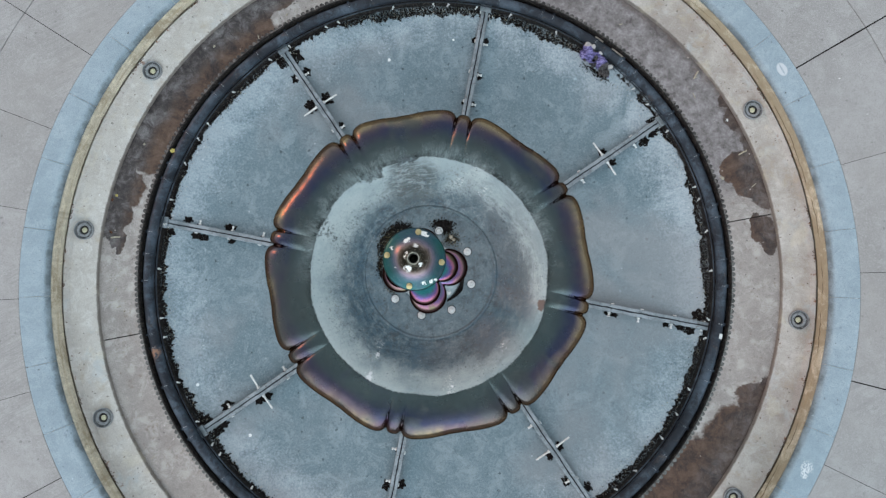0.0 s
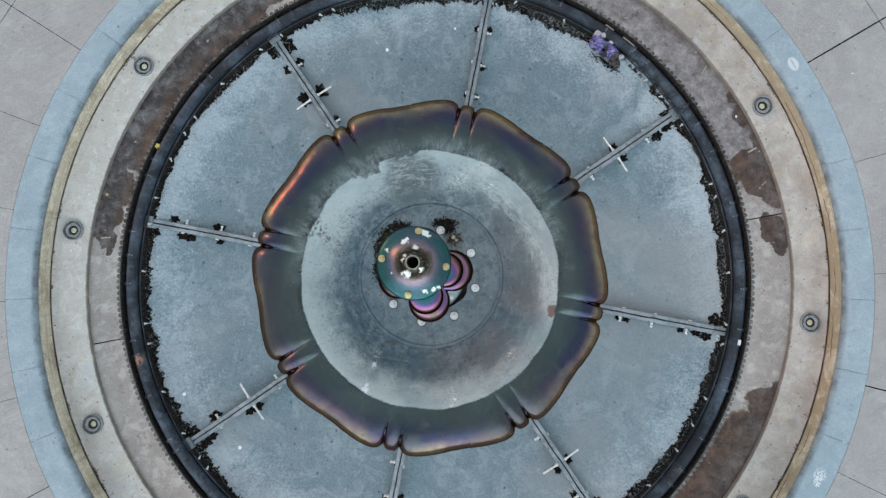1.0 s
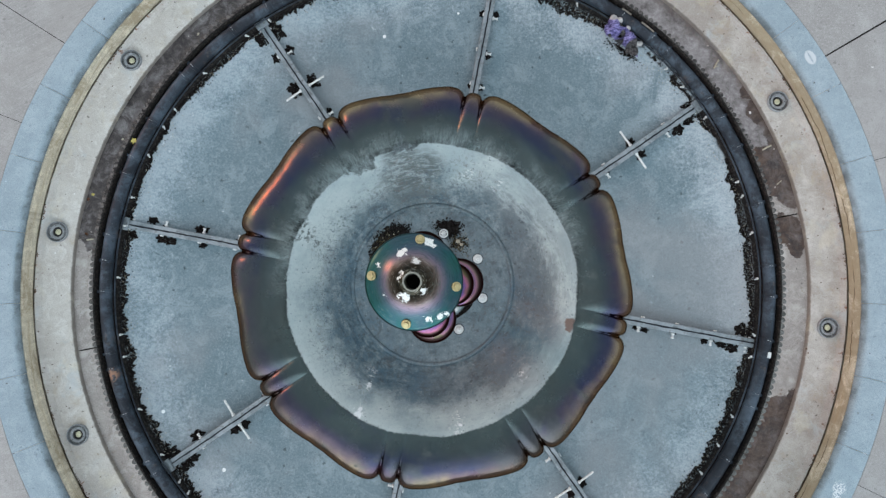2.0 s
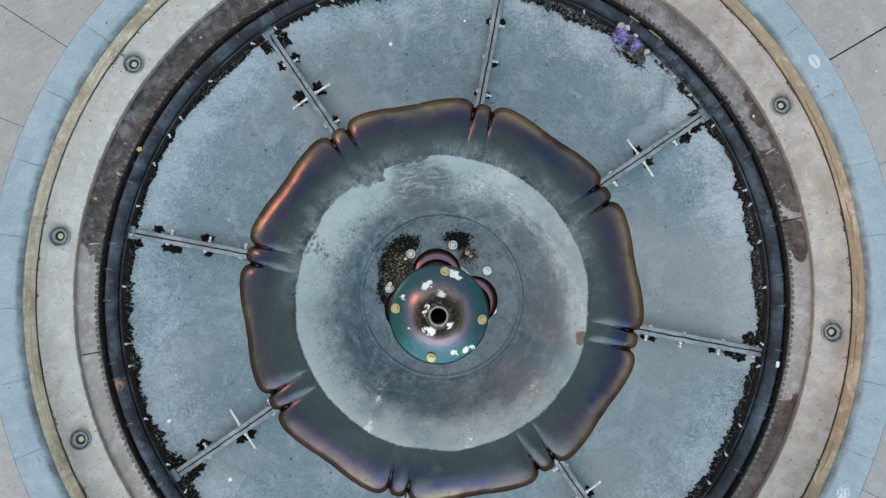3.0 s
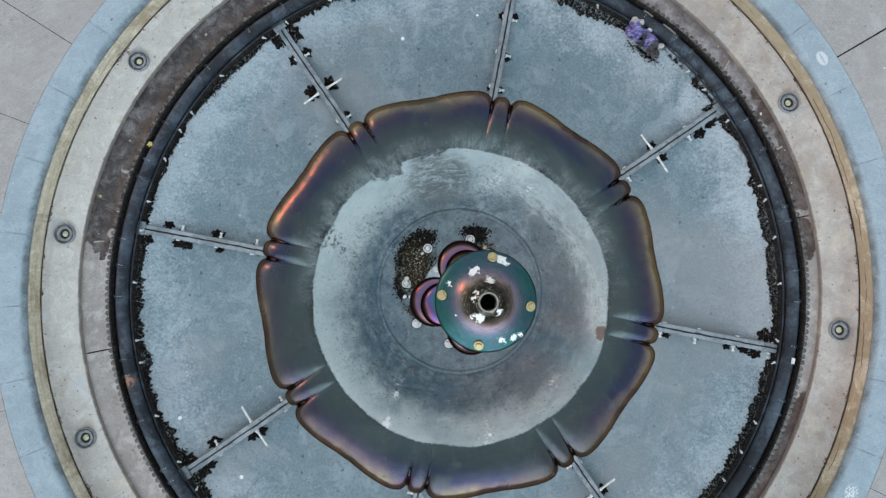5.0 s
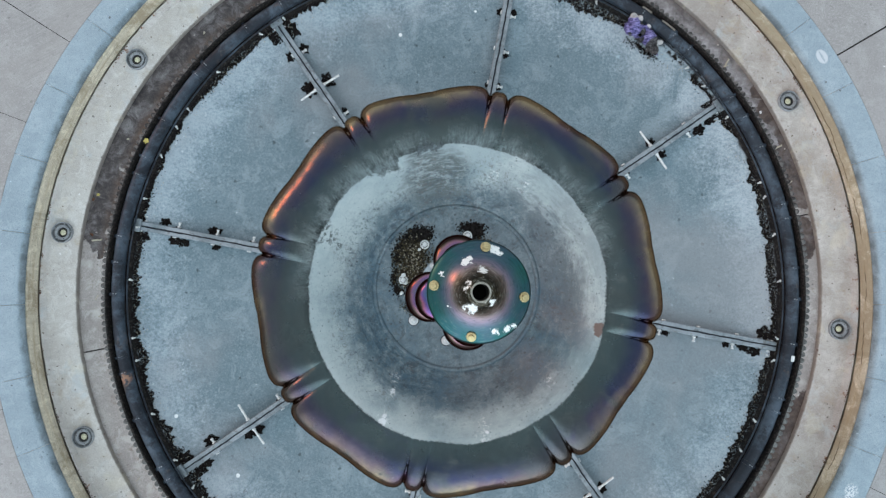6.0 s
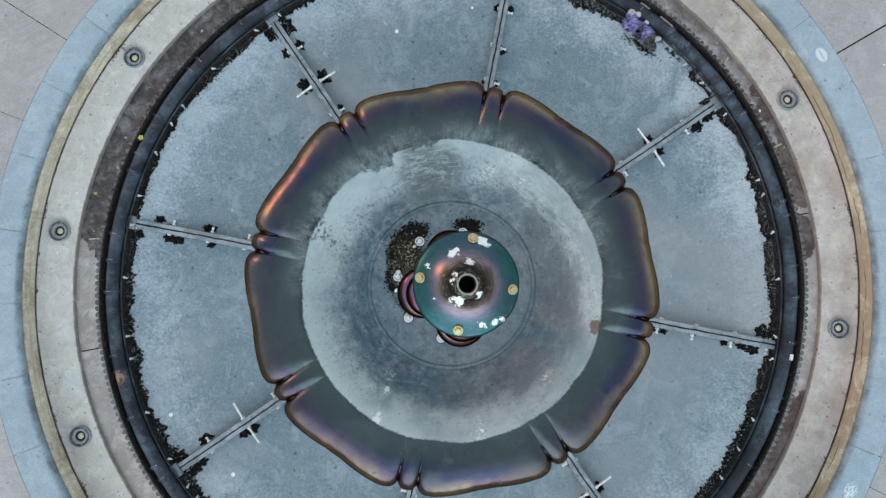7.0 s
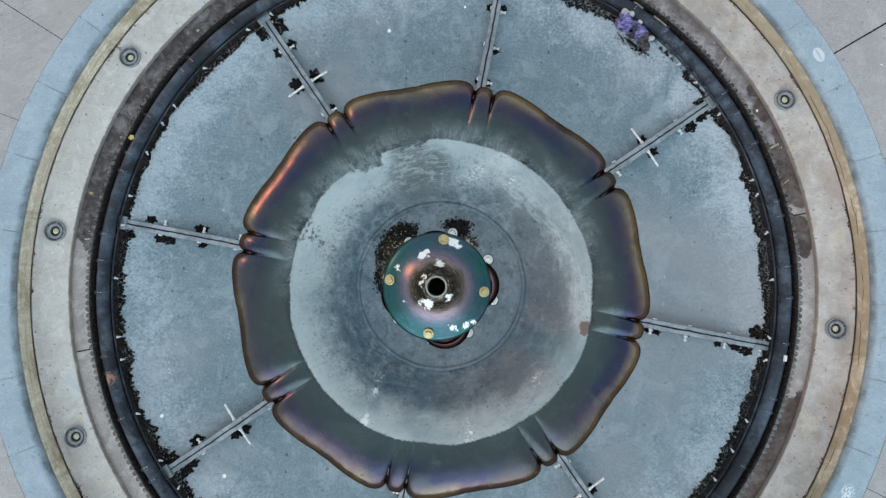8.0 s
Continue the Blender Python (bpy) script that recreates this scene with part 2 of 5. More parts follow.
# pool floor: pale pinkish concrete with dark brown wet stains
n, c = concrete("pool_floor_concrete", (0.375, 0.345, 0.322), (0.265, 0.24, 0.225), pale=(0.47, 0.445, 0.425), scale=1.5, spread=0.4)
c = n.mix(n.span(n.voronoi(3.4, n.shifted(0.16, 6)), 0.12, 0.36, 0.55, 0.0), c, (0.49, 0.465, 0.44))
c = n.mix(n.m("MULTIPLY", n.span(n.noise(7, 7, 0.75, 0.3), 0.56, 0.68), 0.6), c, (0.21, 0.165, 0.135))
c = n.mix(n.m("MULTIPLY", n.span(n.noise(14, 6, 0.75), 0.62, 0.70), 0.7), c, (0.14, 0.085, 0.06))
r = n.radius(vec=n.shifted(0.35, 3, 5))
vec = n.shifted(0.42, 2.4, 6)
ring_spots = [(5.62 * math.cos(radians(a)), 5.62 * math.sin(radians(a)), 0.30) for a in range(96, 126, 4)] + [(5.3 * math.cos(radians(a)), 5.3 * math.sin(radians(a)), 0.62) for a in range(130, 158, 6)]
spots = ring_spots + [(-5.38, 0.46, 0.09), (-5.44, 0.60, 0.15), (-5.55, 0.80, 0.22), (-5.48, 1.05, 0.32), (-5.62, 1.12, 0.26), (-5.64, 0.86, 0.17), (-5.58, 1.42, 0.28), (-5.35, 1.5, 0.36), (-5.42, 1.85, 0.30), (5.55, 1.42, 0.30), (5.25, 1.62, 0.30), (5.05, 1.85, 0.26), (5.40, 1.95, 0.34), (5.32, 2.35, 0.26), (5.14, 2.7, 0.24), (4.95, 3.05, 0.20), (5.62, 0.66, 0.17), (5.46, 0.80, 0.21), (5.36, 0.92, 0.14), (5.56, 0.50, 0.12), (5.50, -1.76, 0.16), (5.28, -2.05, 0.32), (4.98, -2.75, 0.62), (4.35, -3.5, 0.85), (3.4, -4.3, 0.8)]
wet = n.blots(vec, spots, 0.06)
shade_spots = [(5.3 * math.cos(radians(a)), 5.3 * math.sin(radians(a)), 0.55) for a in range(22, 96, 6)]
mid = n.blots(n.shifted(0.5, 2, 3), shade_spots, 0.3)
mottle = n.ramp(n.noise(5.5, 10, 0.80, 0.0), [(0.36, (0.060, 0.052, 0.055)), (0.45, (0.140, 0.129, 0.133)), (0.54, (0.225, 0.212, 0.218)), (0.66, (0.36, 0.35, 0.353))])
mottle = n.mix(n.m("MULTIPLY", n.span(r, 5.56, 5.70), 0.7), mottle, n.mix(n.span(n.noise(8, 7, 0.75), 0.42, 0.6), (0.030, 0.022, 0.022), (0.095, 0.062, 0.054)))
c = n.mix(n.m("MULTIPLY", mid, 0.8), c, mottle)
rusty = n.ramp(n.noise(3.6, 8, 0.74, 0.4), [(0.36, (0.030, 0.024, 0.024)), (0.50, (0.085, 0.054, 0.040)), (0.62, (0.125, 0.085, 0.064)), (0.74, (0.17, 0.13, 0.105))])
sooty = n.ramp(n.noise(4.2, 8, 0.75, 0.4), [(0.36, (0.030, 0.028, 0.029)), (0.48, (0.070, 0.061, 0.060)), (0.60, (0.155, 0.145, 0.145)), (0.72, (0.27, 0.255, 0.25))])
west = n.span(n.add("ShaderNodeSeparateXYZ", {0: n.pos}).outputs[0], -1.0, 1.0, 1.0, 0.5)
brown = n.mix(n.m("MULTIPLY", n.span(r, 5.25, 5.55), west), rusty, sooty)
brown = n.mix(n.span(n.noise(26, 6, 0.75), 0.5, 0.72, 0, 0.5), brown, (0.12, 0.095, 0.085))
c = n.mix(wet, c, brown)
specks = n.m("MULTIPLY", n.span(n.voronoi(5.5, n.shifted(0.08, 9)), 0.05, 0.10, 0.8, 0.0), n.span(n.noise(2.7), 0.5, 0.6))
c = n.mix(specks, c, (0.45, 0.40, 0.36))
n.set(Base_Color=c, Roughness=n.span(wet, 0, 1, 0.85, 0.65))
FLOOR = n.mat

# lower basin: slate blue coating with a pale mineral bloom towards its edge
n, c = concrete("slate_blue_coating", (0.190, 0.250, 0.283), (0.132, 0.186, 0.214), pale=(0.285, 0.350, 0.385), scale=1.7, rough=0.6)
r = n.radius(0.01, -0.01, n.shifted(0.25, 3.5))
zone = n.m("MULTIPLY", n.span(r, 1.85, 2.38, 0, 1, False), n.span(n.noise(1.1, 3), 0.32, 0.58, 0.55, 1.0))
grains = n.m("ADD", n.m("MULTIPLY", n.noise(48, 8, 0.82, 0.1), 0.78), n.m("MULTIPLY", n.noise(9, 6, 0.7), 0.22))
zone = n.m("MAXIMUM", zone, n.m("MULTIPLY", n.blots(n.shifted(0.5, 2), [(1.58, 1.80, 0.26), (1.12, 2.10, 0.26), (0.6, 2.32, 0.2), (1.92, 1.42, 0.22)], 0.6), 0.85))
bloom = n.span(n.m("ADD", grains, n.m("MULTIPLY", zone, 0.26)), 0.57, 0.80)
c = n.mix(n.m("MULTIPLY", bloom, 0.62), c, (0.49, 0.545, 0.59))
warm = n.m("MULTIPLY", n.span(n.noise(0.55, 4, 0.6, 0.3), 0.46, 0.62), 0.55)
c = n.mix(warm, c, (0.268, 0.278, 0.288))
flakes = n.m("MULTIPLY", n.span(n.voronoi(11, n.shifted(0.09, 14, 5)), 0.07, 0.12, 0.7, 0.0), n.m("MULTIPLY", zone, n.span(n.noise(2.2, 4), 0.46, 0.58)))
c = n.mix(flakes, c, (0.60, 0.645, 0.675))
drops = n.m("MULTIPLY", n.span(n.voronoi(6.5, n.shifted(0.03, 30)), 0.03, 0.055, 0.75, 0.0), n.span(n.noise(1.7), 0.5, 0.58))
c = n.mix(drops, c, (0.55, 0.60, 0.63))
spot = n.span(n.radius(-2.104, -1.0), 0.012, 0.016, 1.0, 0.0)
spot2 = n.span(n.radius(-0.415, 1.967), 0.012, 0.016, 1.0, 0.0)
spot3 = n.m("MAXIMUM", n.span(n.radius(0.178, 2.151), 0.008, 0.012, 1.0, 0.0), n.span(n.radius(-1.632, -1.447), 0.013, 0.017, 1.0, 0.0))
c = n.mix(n.m("MAXIMUM", n.m("MAXIMUM", spot, spot2), spot3), c, (0.75, 0.78, 0.78))
c = n.mix(n.span(n.noise(110, 5, 0.8), 0.52, 0.66, 0, 0.40), c, (0.085, 0.115, 0.135))
c = n.mix(n.span(n.noise(95, 5, 0.8, vec=n.shifted(0.6, 3)), 0.56, 0.68, 0, 0.45), c, (0.40, 0.46, 0.49))
edge = n.span(n.radius(0.01, -0.01, n.shifted(0.03, 15, 3)), 2.445, 2.465)
clear = n.blots(n.shifted(0.10, 8, 4), [(2.455 * math.cos(radians(a)), 2.455 * math.sin(radians(a)), 0.085) for a in (37, 40.5, 44, 47)], 0.3)
edge = n.m("MULTIPLY", edge, n.m("SUBTRACT", 1.0, n.m("MULTIPLY", clear, n.span(n.noise(14, 6, 0.75), 0.42, 0.54))))
c = n.mix(edge, c, n.mix(n.span(n.noise(55, 5, 0.75), 0.48, 0.66), (0.009, 0.008, 0.008), (0.055, 0.046, 0.040)))
n.set(Base_Color=c)
BASIN = n.mat
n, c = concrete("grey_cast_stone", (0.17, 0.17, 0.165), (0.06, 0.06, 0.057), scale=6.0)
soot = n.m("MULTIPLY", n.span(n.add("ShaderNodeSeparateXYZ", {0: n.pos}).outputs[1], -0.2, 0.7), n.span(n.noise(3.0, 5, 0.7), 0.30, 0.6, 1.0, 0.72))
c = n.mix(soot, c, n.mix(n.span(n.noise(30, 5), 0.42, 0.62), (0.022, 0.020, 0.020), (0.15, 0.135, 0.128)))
n.set(Base_Color=c)
SCALLOP = n.mat
OUTSIDE = concrete("grey_basin_stone", (0.36, 0.37, 0.37), (0.25, 0.26, 0.26))[0].mat

n = Nodes("black_pipe")
c = n.mix(n.span(n.noise(4, 5, 0.7), 0.4, 0.65), (0.020, 0.028, 0.040), (0.070, 0.092, 0.120))
c = n.mix(n.span(n.noise(60, 4), 0.58, 0.75, 0, 0.5), c, (0.13, 0.135, 0.14))
c = n.mix(n.span(n.noise(1.0, 6, 0.75, 0.4, n.ring(12, 55)), 0.48, 0.66, 0, 0.6), c, (0.052, 0.064, 0.082))
c = n.mix(n.span(n.noise(9, 6, 0.75), 0.52, 0.64, 0, 0.75), c, (0.010, 0.011, 0.014))
c = n.mix(n.span(n.noise(2.7, 6, 0.72, 0.6), 0.46, 0.58, 0, 0.8), c, (0.010, 0.012, 0.018))
c = n.mix(n.m("MULTIPLY", n.span(n.noise(6, 5, 0.7, vec=n.shifted(0.4, 3)), 0.60, 0.70), 0.5), c, (0.10, 0.075, 0.065))
c = n.mix(n.m("MULTIPLY", n.blots(n.shifted(0.06, 14, 4), [(-2.43, -0.70, 0.045)], 0.3), n.span(n.noise(40, 4), 0.4, 0.55)), c, (0.26, 0.15, 0.10))
n.set(Base_Color=c, Roughness=n.span(n.noise(12), 0.3, 0.7, 0.42, 0.62), Specular_IOR_Level=0.3)
n.bump(n.noise(40), 0.2, 0.004)
PIPE = n.mat
CLAMP = plain("dark_clamp_rubber", (0.016, 0.020, 0.027), 0.6, gloss=0.2)
n = Nodes("galvanised_steel")
c = n.mix(n.span(n.noise(9, 6, 0.7), 0.36, 0.62), (0.165, 0.195, 0.212), (0.275, 0.31, 0.335))
c = n.mix(n.span(n.noise(30, 6, 0.75), 0.54, 0.66, 0, 0.75), c, (0.085, 0.088, 0.090))
c = n.mix(n.span(n.noise(14, 5, 0.7, vec=n.shifted(0.3, 5)), 0.58, 0.68, 0, 0.6), c, (0.10, 0.085, 0.07))
n.set(Base_Color=c, Metallic=0.2, Roughness=0.5)
n.bump(n.noise(40), 0.15, 0.003)
STEEL = n.mat
BOLT = plain("pale_zinc", (0.80, 0.81, 0.80), 0.45, 0.0, 0.35, 60.0)
WHITE = plain("white_plastic", (0.72, 0.73, 0.72), 0.5)
DIRT = plain("black_silt", (0.024, 0.021, 0.020), 0.95, 0, 0.75, 60.0, 0.05)
GRIT = plain("olive_grit", (0.095, 0.078, 0.042), 0.9, 0, 0.75, 70.0, 0.1)
PEBBLE = plain("pale_grit", (0.42, 0.38, 0.30), 0.85)
LEAF = plain("yellow_leaf_skin", (0.50, 0.42, 0.12), 0.6)
RUSTY = plain("rusty_crumbs", (0.15, 0.075, 0.045), 0.9, 0, 0.7, 40.0, 0.1)
TAPE = plain("tan_tape", (0.30, 0.275, 0.235), 0.7)

# upper bowl: petalled bronze rim with a colour-shifting lacquer, pale worn paint inside
BX, BY = -0.004, -0.014
n = Nodes("lacquered_bronze_bowl")
r = n.radius(BX, BY)
wob = n.m("MULTIPLY", n.m("SUBTRACT", n.noise(2.6, 3, 0.5), 0.5), 0.10)
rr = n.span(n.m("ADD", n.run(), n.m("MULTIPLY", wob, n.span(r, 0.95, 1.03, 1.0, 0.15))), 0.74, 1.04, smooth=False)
# pale outer bands paint the rim's highlight, dark ends its dark reflection
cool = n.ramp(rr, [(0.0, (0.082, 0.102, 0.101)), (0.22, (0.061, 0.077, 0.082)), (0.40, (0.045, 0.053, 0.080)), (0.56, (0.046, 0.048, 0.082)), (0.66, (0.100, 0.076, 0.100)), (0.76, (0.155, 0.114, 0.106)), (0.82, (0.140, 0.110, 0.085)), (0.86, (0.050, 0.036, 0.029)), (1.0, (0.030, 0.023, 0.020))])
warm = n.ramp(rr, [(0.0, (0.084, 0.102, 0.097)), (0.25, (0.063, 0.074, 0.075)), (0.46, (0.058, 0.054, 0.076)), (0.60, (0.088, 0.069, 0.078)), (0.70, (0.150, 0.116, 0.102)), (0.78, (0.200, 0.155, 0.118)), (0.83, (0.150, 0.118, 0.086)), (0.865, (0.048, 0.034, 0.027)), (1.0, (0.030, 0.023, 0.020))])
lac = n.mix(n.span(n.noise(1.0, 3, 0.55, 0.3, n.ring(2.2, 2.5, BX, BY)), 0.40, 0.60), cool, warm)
# patches of pale yellow sky reflection painted along the lip
lip_glint = n.m("MULTIPLY", n.span(n.noise(1.0, 4, 0.6, 0.4, n.ring(3.4, 2.0, BX, BY, n.shifted(0.2, 3))), 0.44, 0.60), n.m("MULTIPLY", n.span(rr, 0.52, 0.74), n.span(rr, 0.81, 0.86, 1.0, 0.0)))
lac = n.mix(n.m("MULTIPLY", lip_glint, 0.85), lac, (0.300, 0.248, 0.165))
olive = n.m("MULTIPLY", n.span(n.noise(2.0, 5, 0.65, 0.6, n.shifted(0.4, 1.5)), 0.46, 0.60, 0.0, 0.65), n.span(rr, 0.70, 0.85, 1.0, 0.0))
lac = n.mix(olive, lac, (0.070, 0.078, 0.076))
lac = n.mix(n.span(n.noise(5, 5, 0.7), 0.48, 0.7, 0, 0.2), lac, (0.092, 0.098, 0.095))
lac = n.mix(n.span(n.noise(1.0, 6, 0.75, 0.3, n.ring(6, 40, BX, BY)), 0.5, 0.75, 0, 0.15), lac, (0.06, 0.068, 0.066))
hairs = n.noise(1.0, 6, 0.8, 0.4, n.ring(30, 150, BX, BY))
lac = n.mix(n.span(hairs, 0.54, 0.68, 0, 0.45), lac, (0.030, 0.034, 0.040))
lac = n.mix(n.span(n.noise(55, 5, 0.8), 0.60, 0.72, 0, 0.6), lac, (0.12, 0.12, 0.12))
n.set(Base_Color=lac, Metallic=1.0, Roughness=n.span(n.noise(9, 5), 0.35, 0.65, 0.15, 0.28), Specular_Tint=(0.5, 0.4, 0.35))
smear = n.noise(1.0, 7, 0.78, 0.6, n.ring(14, 26, BX, BY))
lac = n.mix(n.m("MULTIPLY", n.m("MULTIPLY", n.span(smear, 0.50, 0.68), 0.5), n.span(n.run(), 0.80, 0.87, 1.0, 0.12)), lac, n.mix(n.span(n.noise(7, 3), 0.45, 0.55), (0.045, 0.055, 0.055), (0.15, 0.16, 0.15)))
lac = n.mix(n.span(n.voronoi(9, n.shifted(0.06, 20)), 0.05, 0.10, 0.6, 0.0), lac, (0.03, 0.035, 0.035))
film = n.noise(2.3, 6, 0.72, 0.6)
inner_zone = n.span(n.run(), 0.82, 0.875, 1.0, 0.0)
lac = n.mix(n.m("MULTIPLY", inner_zone, n.span(film, 0.45, 0.62, 0.0, 0.6)), lac, (0.064, 0.082, 0.084))
lac = n.mix(n.m("MULTIPLY", inner_zone, n.span(n.noise(1.7, 5, 0.7, 0.8), 0.52, 0.66, 0.0, 0.45)), lac, (0.100, 0.125, 0.124))
lac = n.mix(n.m("MULTIPLY", inner_zone, n.span(n.noise(3.1, 5, 0.7, 0.8), 0.55, 0.68, 0.0, 0.3)), lac, (0.070, 0.075, 0.105))
lac = n.mix(n.span(n.noise(130, 4, 0.75), 0.55, 0.68, 0, 0.55), lac, (0.03, 0.034, 0.036))
lac = n.mix(n.m("MULTIPLY", n.span(n.noise(110, 4, 0.75, vec=n.shifted(0.5, 3)), 0.58, 0.68), 0.5), lac, (0.17, 0.165, 0.16))
lac = n.add("ShaderNodeHueSaturation", {"Saturation": 1.18, "Color": lac}).outputs[0]
n.set(Base_Color=lac)
n.bump(n.m("ADD", n.m("ADD", n.noise(4.5, 3), n.m("MULTIPLY", smear, 0.12)), n.m("MULTIPLY", hairs, 0.05)), 0.18, 0.02)
lacquer = n.bsdf
n.bsdf = n.add("ShaderNodeBsdfPrincipled")
paint = n.mix(n.span(n.noise(2.2, 5, 0.65), 0.38, 0.62), (0.268, 0.325, 0.335), (0.37, 0.42, 0.42))
y = n.add("ShaderNodeSeparateXYZ", {0: n.pos})
streak = n.noise(1.0, 7, 0.72, 0.7, n.ring(3.0, 11.0, BX, BY))
brush = n.noise(1.0, 6, 0.75, 0.5, n.ring(9.0, 60.0, BX, BY))
algae = n.m("MULTIPLY", n.span(n.radius(BX + 0.025, BY - 0.05, n.shifted(0.20, 6, 6)), 0.55, 0.67, 1.0, 0.0), n.span(streak, 0.34, 0.58, 0.7, 1.0))
deep = n.m("ADD", n.m("MULTIPLY", n.noise(9, 9, 0.8, 0.3), 0.6), n.m("MULTIPLY", brush, 0.4))
paint = n.mix(algae, paint, n.ramp(n.span(deep, 0.42, 0.58, 0.36, 0.64, False), [(0.40, (0.026, 0.052, 0.072)), (0.47, (0.054, 0.092, 0.118)), (0.53, (0.100, 0.142, 0.164)), (0.61, (0.19, 0.23, 0.245))]))
umber = n.m("MULTIPLY", n.blots(n.shifted(0.25, 5, 5), [(0.50, -0.02, 0.16), (0.52, 0.16, 0.13), (0.30, -0.5, 0.12), (0.0, -0.55, 0.1)], 0.5), n.span(n.noise(22, 6, 0.7), 0.4, 0.6))
paint = n.mix(n.m("MULTIPLY", umber, 0.38), paint, (0.068, 0.072, 0.078))
plate = n.span(n.radius(BX, BY - 0.01, n.shifted(0.02, 3)), 0.445, 0.455, 1.0, 0.0)
paint = n.mix(n.m("MULTIPLY", plate, 0.8), paint, n.mix(n.span(n.noise(12, 6, 0.7), 0.35, 0.65), (0.088, 0.118, 0.136), (0.180, 0.220, 0.238)))
side = n.m("MULTIPLY", n.span(y.outputs[0], 0.12, 0.45), n.span(n.m("ADD", streak, n.m("MULTIPLY", brush, 0.4)), 0.60, 0.80, 0.0, 0.85))
paint = n.mix(n.m("MULTIPLY", side, n.span(n.radius(BX, BY), 0.62, 0.74, 1.0, 0.35)), paint, (0.095, 0.118, 0.132))
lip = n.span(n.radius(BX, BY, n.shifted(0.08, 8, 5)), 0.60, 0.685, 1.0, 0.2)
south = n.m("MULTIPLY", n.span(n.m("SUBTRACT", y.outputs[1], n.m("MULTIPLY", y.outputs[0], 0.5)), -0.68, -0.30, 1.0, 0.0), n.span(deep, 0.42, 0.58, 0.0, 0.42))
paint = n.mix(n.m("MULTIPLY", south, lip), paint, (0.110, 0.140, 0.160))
teal = n.m("MULTIPLY", n.blots(n.shifted(0.3, 4, 5), [(-0.42, -0.30, 0.16), (-0.30, -0.46, 0.14), (-0.50, -0.12, 0.13), (-0.52, 0.06, 0.10), (-0.12, -0.55, 0.12), (0.52, -0.22, 0.14), (0.42, -0.36, 0.15), (0.50, -0.08, 0.08)], 0.8), n.span(n.noise(11, 7, 0.75, 0.5), 0.40, 0.60))
paint = n.mix(n.m("MULTIPLY", teal, 0.8), paint, (0.052, 0.102, 0.142))
mold = n.m("MULTIPLY", n.span(n.noise(15, 8, 0.76, 0.3), 0.50, 0.62), n.span(n.radius(BX, BY, n.shifted(0.15, 6)), 0.50, 0.66, 0.75, 0.0))
paint = n.mix(mold, paint, n.mix(n.span(n.noise(3), 0.42, 0.58), (0.030, 0.056, 0.072), (0.045, 0.058, 0.066)))
chips = n.m("MULTIPLY", n.blots(n.shifted(0.05, 20), [(-0.392, -0.695, 0.04), (-0.344, -0.561, 0.022), (-0.335, -0.5, 0.025), (0.132, -0.782, 0.035), (0.14, -0.72, 0.03), (0.48, -0.5, 0.022), (0.36, 0.53, 0.03), (0.2, 0.6, 0.03)], 0.5), n.span(n.noise(70, 4), 0.52, 0.6))
dusk = n.m("MULTIPLY", n.blots(n.shifted(0.35, 3, 5), [(0.42, -0.46, 0.17), (0.60, -0.22, 0.15), (0.56, 0.14, 0.16), (0.50, 0.38, 0.12), (0.12, -0.60, 0.13)], 0.7), n.span(n.noise(13, 7, 0.75, 0.4), 0.36, 0.60, 0.25, 0.9))
paint = n.mix(n.m("MULTIPLY", dusk, 0.30), paint, (0.162, 0.172, 0.188))
paint = n.mix(n.m("MULTIPLY", chips, 0.8), paint, (0.62, 0.64, 0.64))
flake = n.blots(n.shifted(0.022, 60, 4), [(-0.344, -0.561, 0.013), (-0.390, -0.700, 0.020), (-0.378, -0.672, 0.012), (-0.402, -0.722, 0.010), (0.150, -0.755, 0.008)], 0.15)
paint = n.mix(flake, paint, (0.66, 0.68, 0.69))
sweep_spot = n.m("MULTIPLY", n.blots(n.shifted(0.10, 9, 5), [(-0.17, 0.69, 0.10), (-0.13, 0.57, 0.14), (-0.05, 0.61, 0.11)], 0.5), n.span(brush, 0.38, 0.56, 0.3, 1.0))
paint = n.mix(sweep_spot, paint, (0.080, 0.098, 0.100))
scab = n.m("MULTIPLY", n.blots(n.shifted(0.06, 25), [(-0.70, 0.275, 0.06), (-0.64, 0.22, 0.03)], 0.4), n.span(n.noise(45, 5), 0.48, 0.56))
paint = n.mix(scab, paint, (0.07, 0.085, 0.085))
specks = n.m("MULTIPLY", n.span(n.voronoi(14, n.shifted(0.04, 30)), 0.04, 0.08, 0.7, 0.0), n.span(n.noise(4), 0.5, 0.6))
paint = n.mix(specks, paint, (0.10, 0.11, 0.11))
pocks = n.m("MULTIPLY", n.span(n.voronoi(24, n.shifted(0.03, 40)), 0.12, 0.24, 0.9, 0.0), n.span(n.noise(5, 4), 0.42, 0.56))
paint = n.mix(n.m("MULTIPLY", pocks, lip), paint, (0.045, 0.060, 0.070))
strokes = n.m("MULTIPLY", n.span(n.noise(1.0, 5, 0.75, 0.4, n.ring(26, 34, BX, BY)), 0.55, 0.64), n.span(n.noise(3.1, 4, 0.6), 0.40, 0.58, 0.1, 0.75))
paint = n.mix(n.m("MULTIPLY", strokes, lip), paint, n.mix(n.span(y.outputs[0], -0.1, 0.4), (0.050, 0.080, 0.100), (0.080, 0.075, 0.080)))
paint = n.mix(n.m("MULTIPLY", lip, n.m("MULTIPLY", n.span(brush, 0.5, 0.72), n.span(n.noise(2.4, 4), 0.35, 0.6, 0.1, 0.75))), paint, (0.075, 0.095, 0.105))
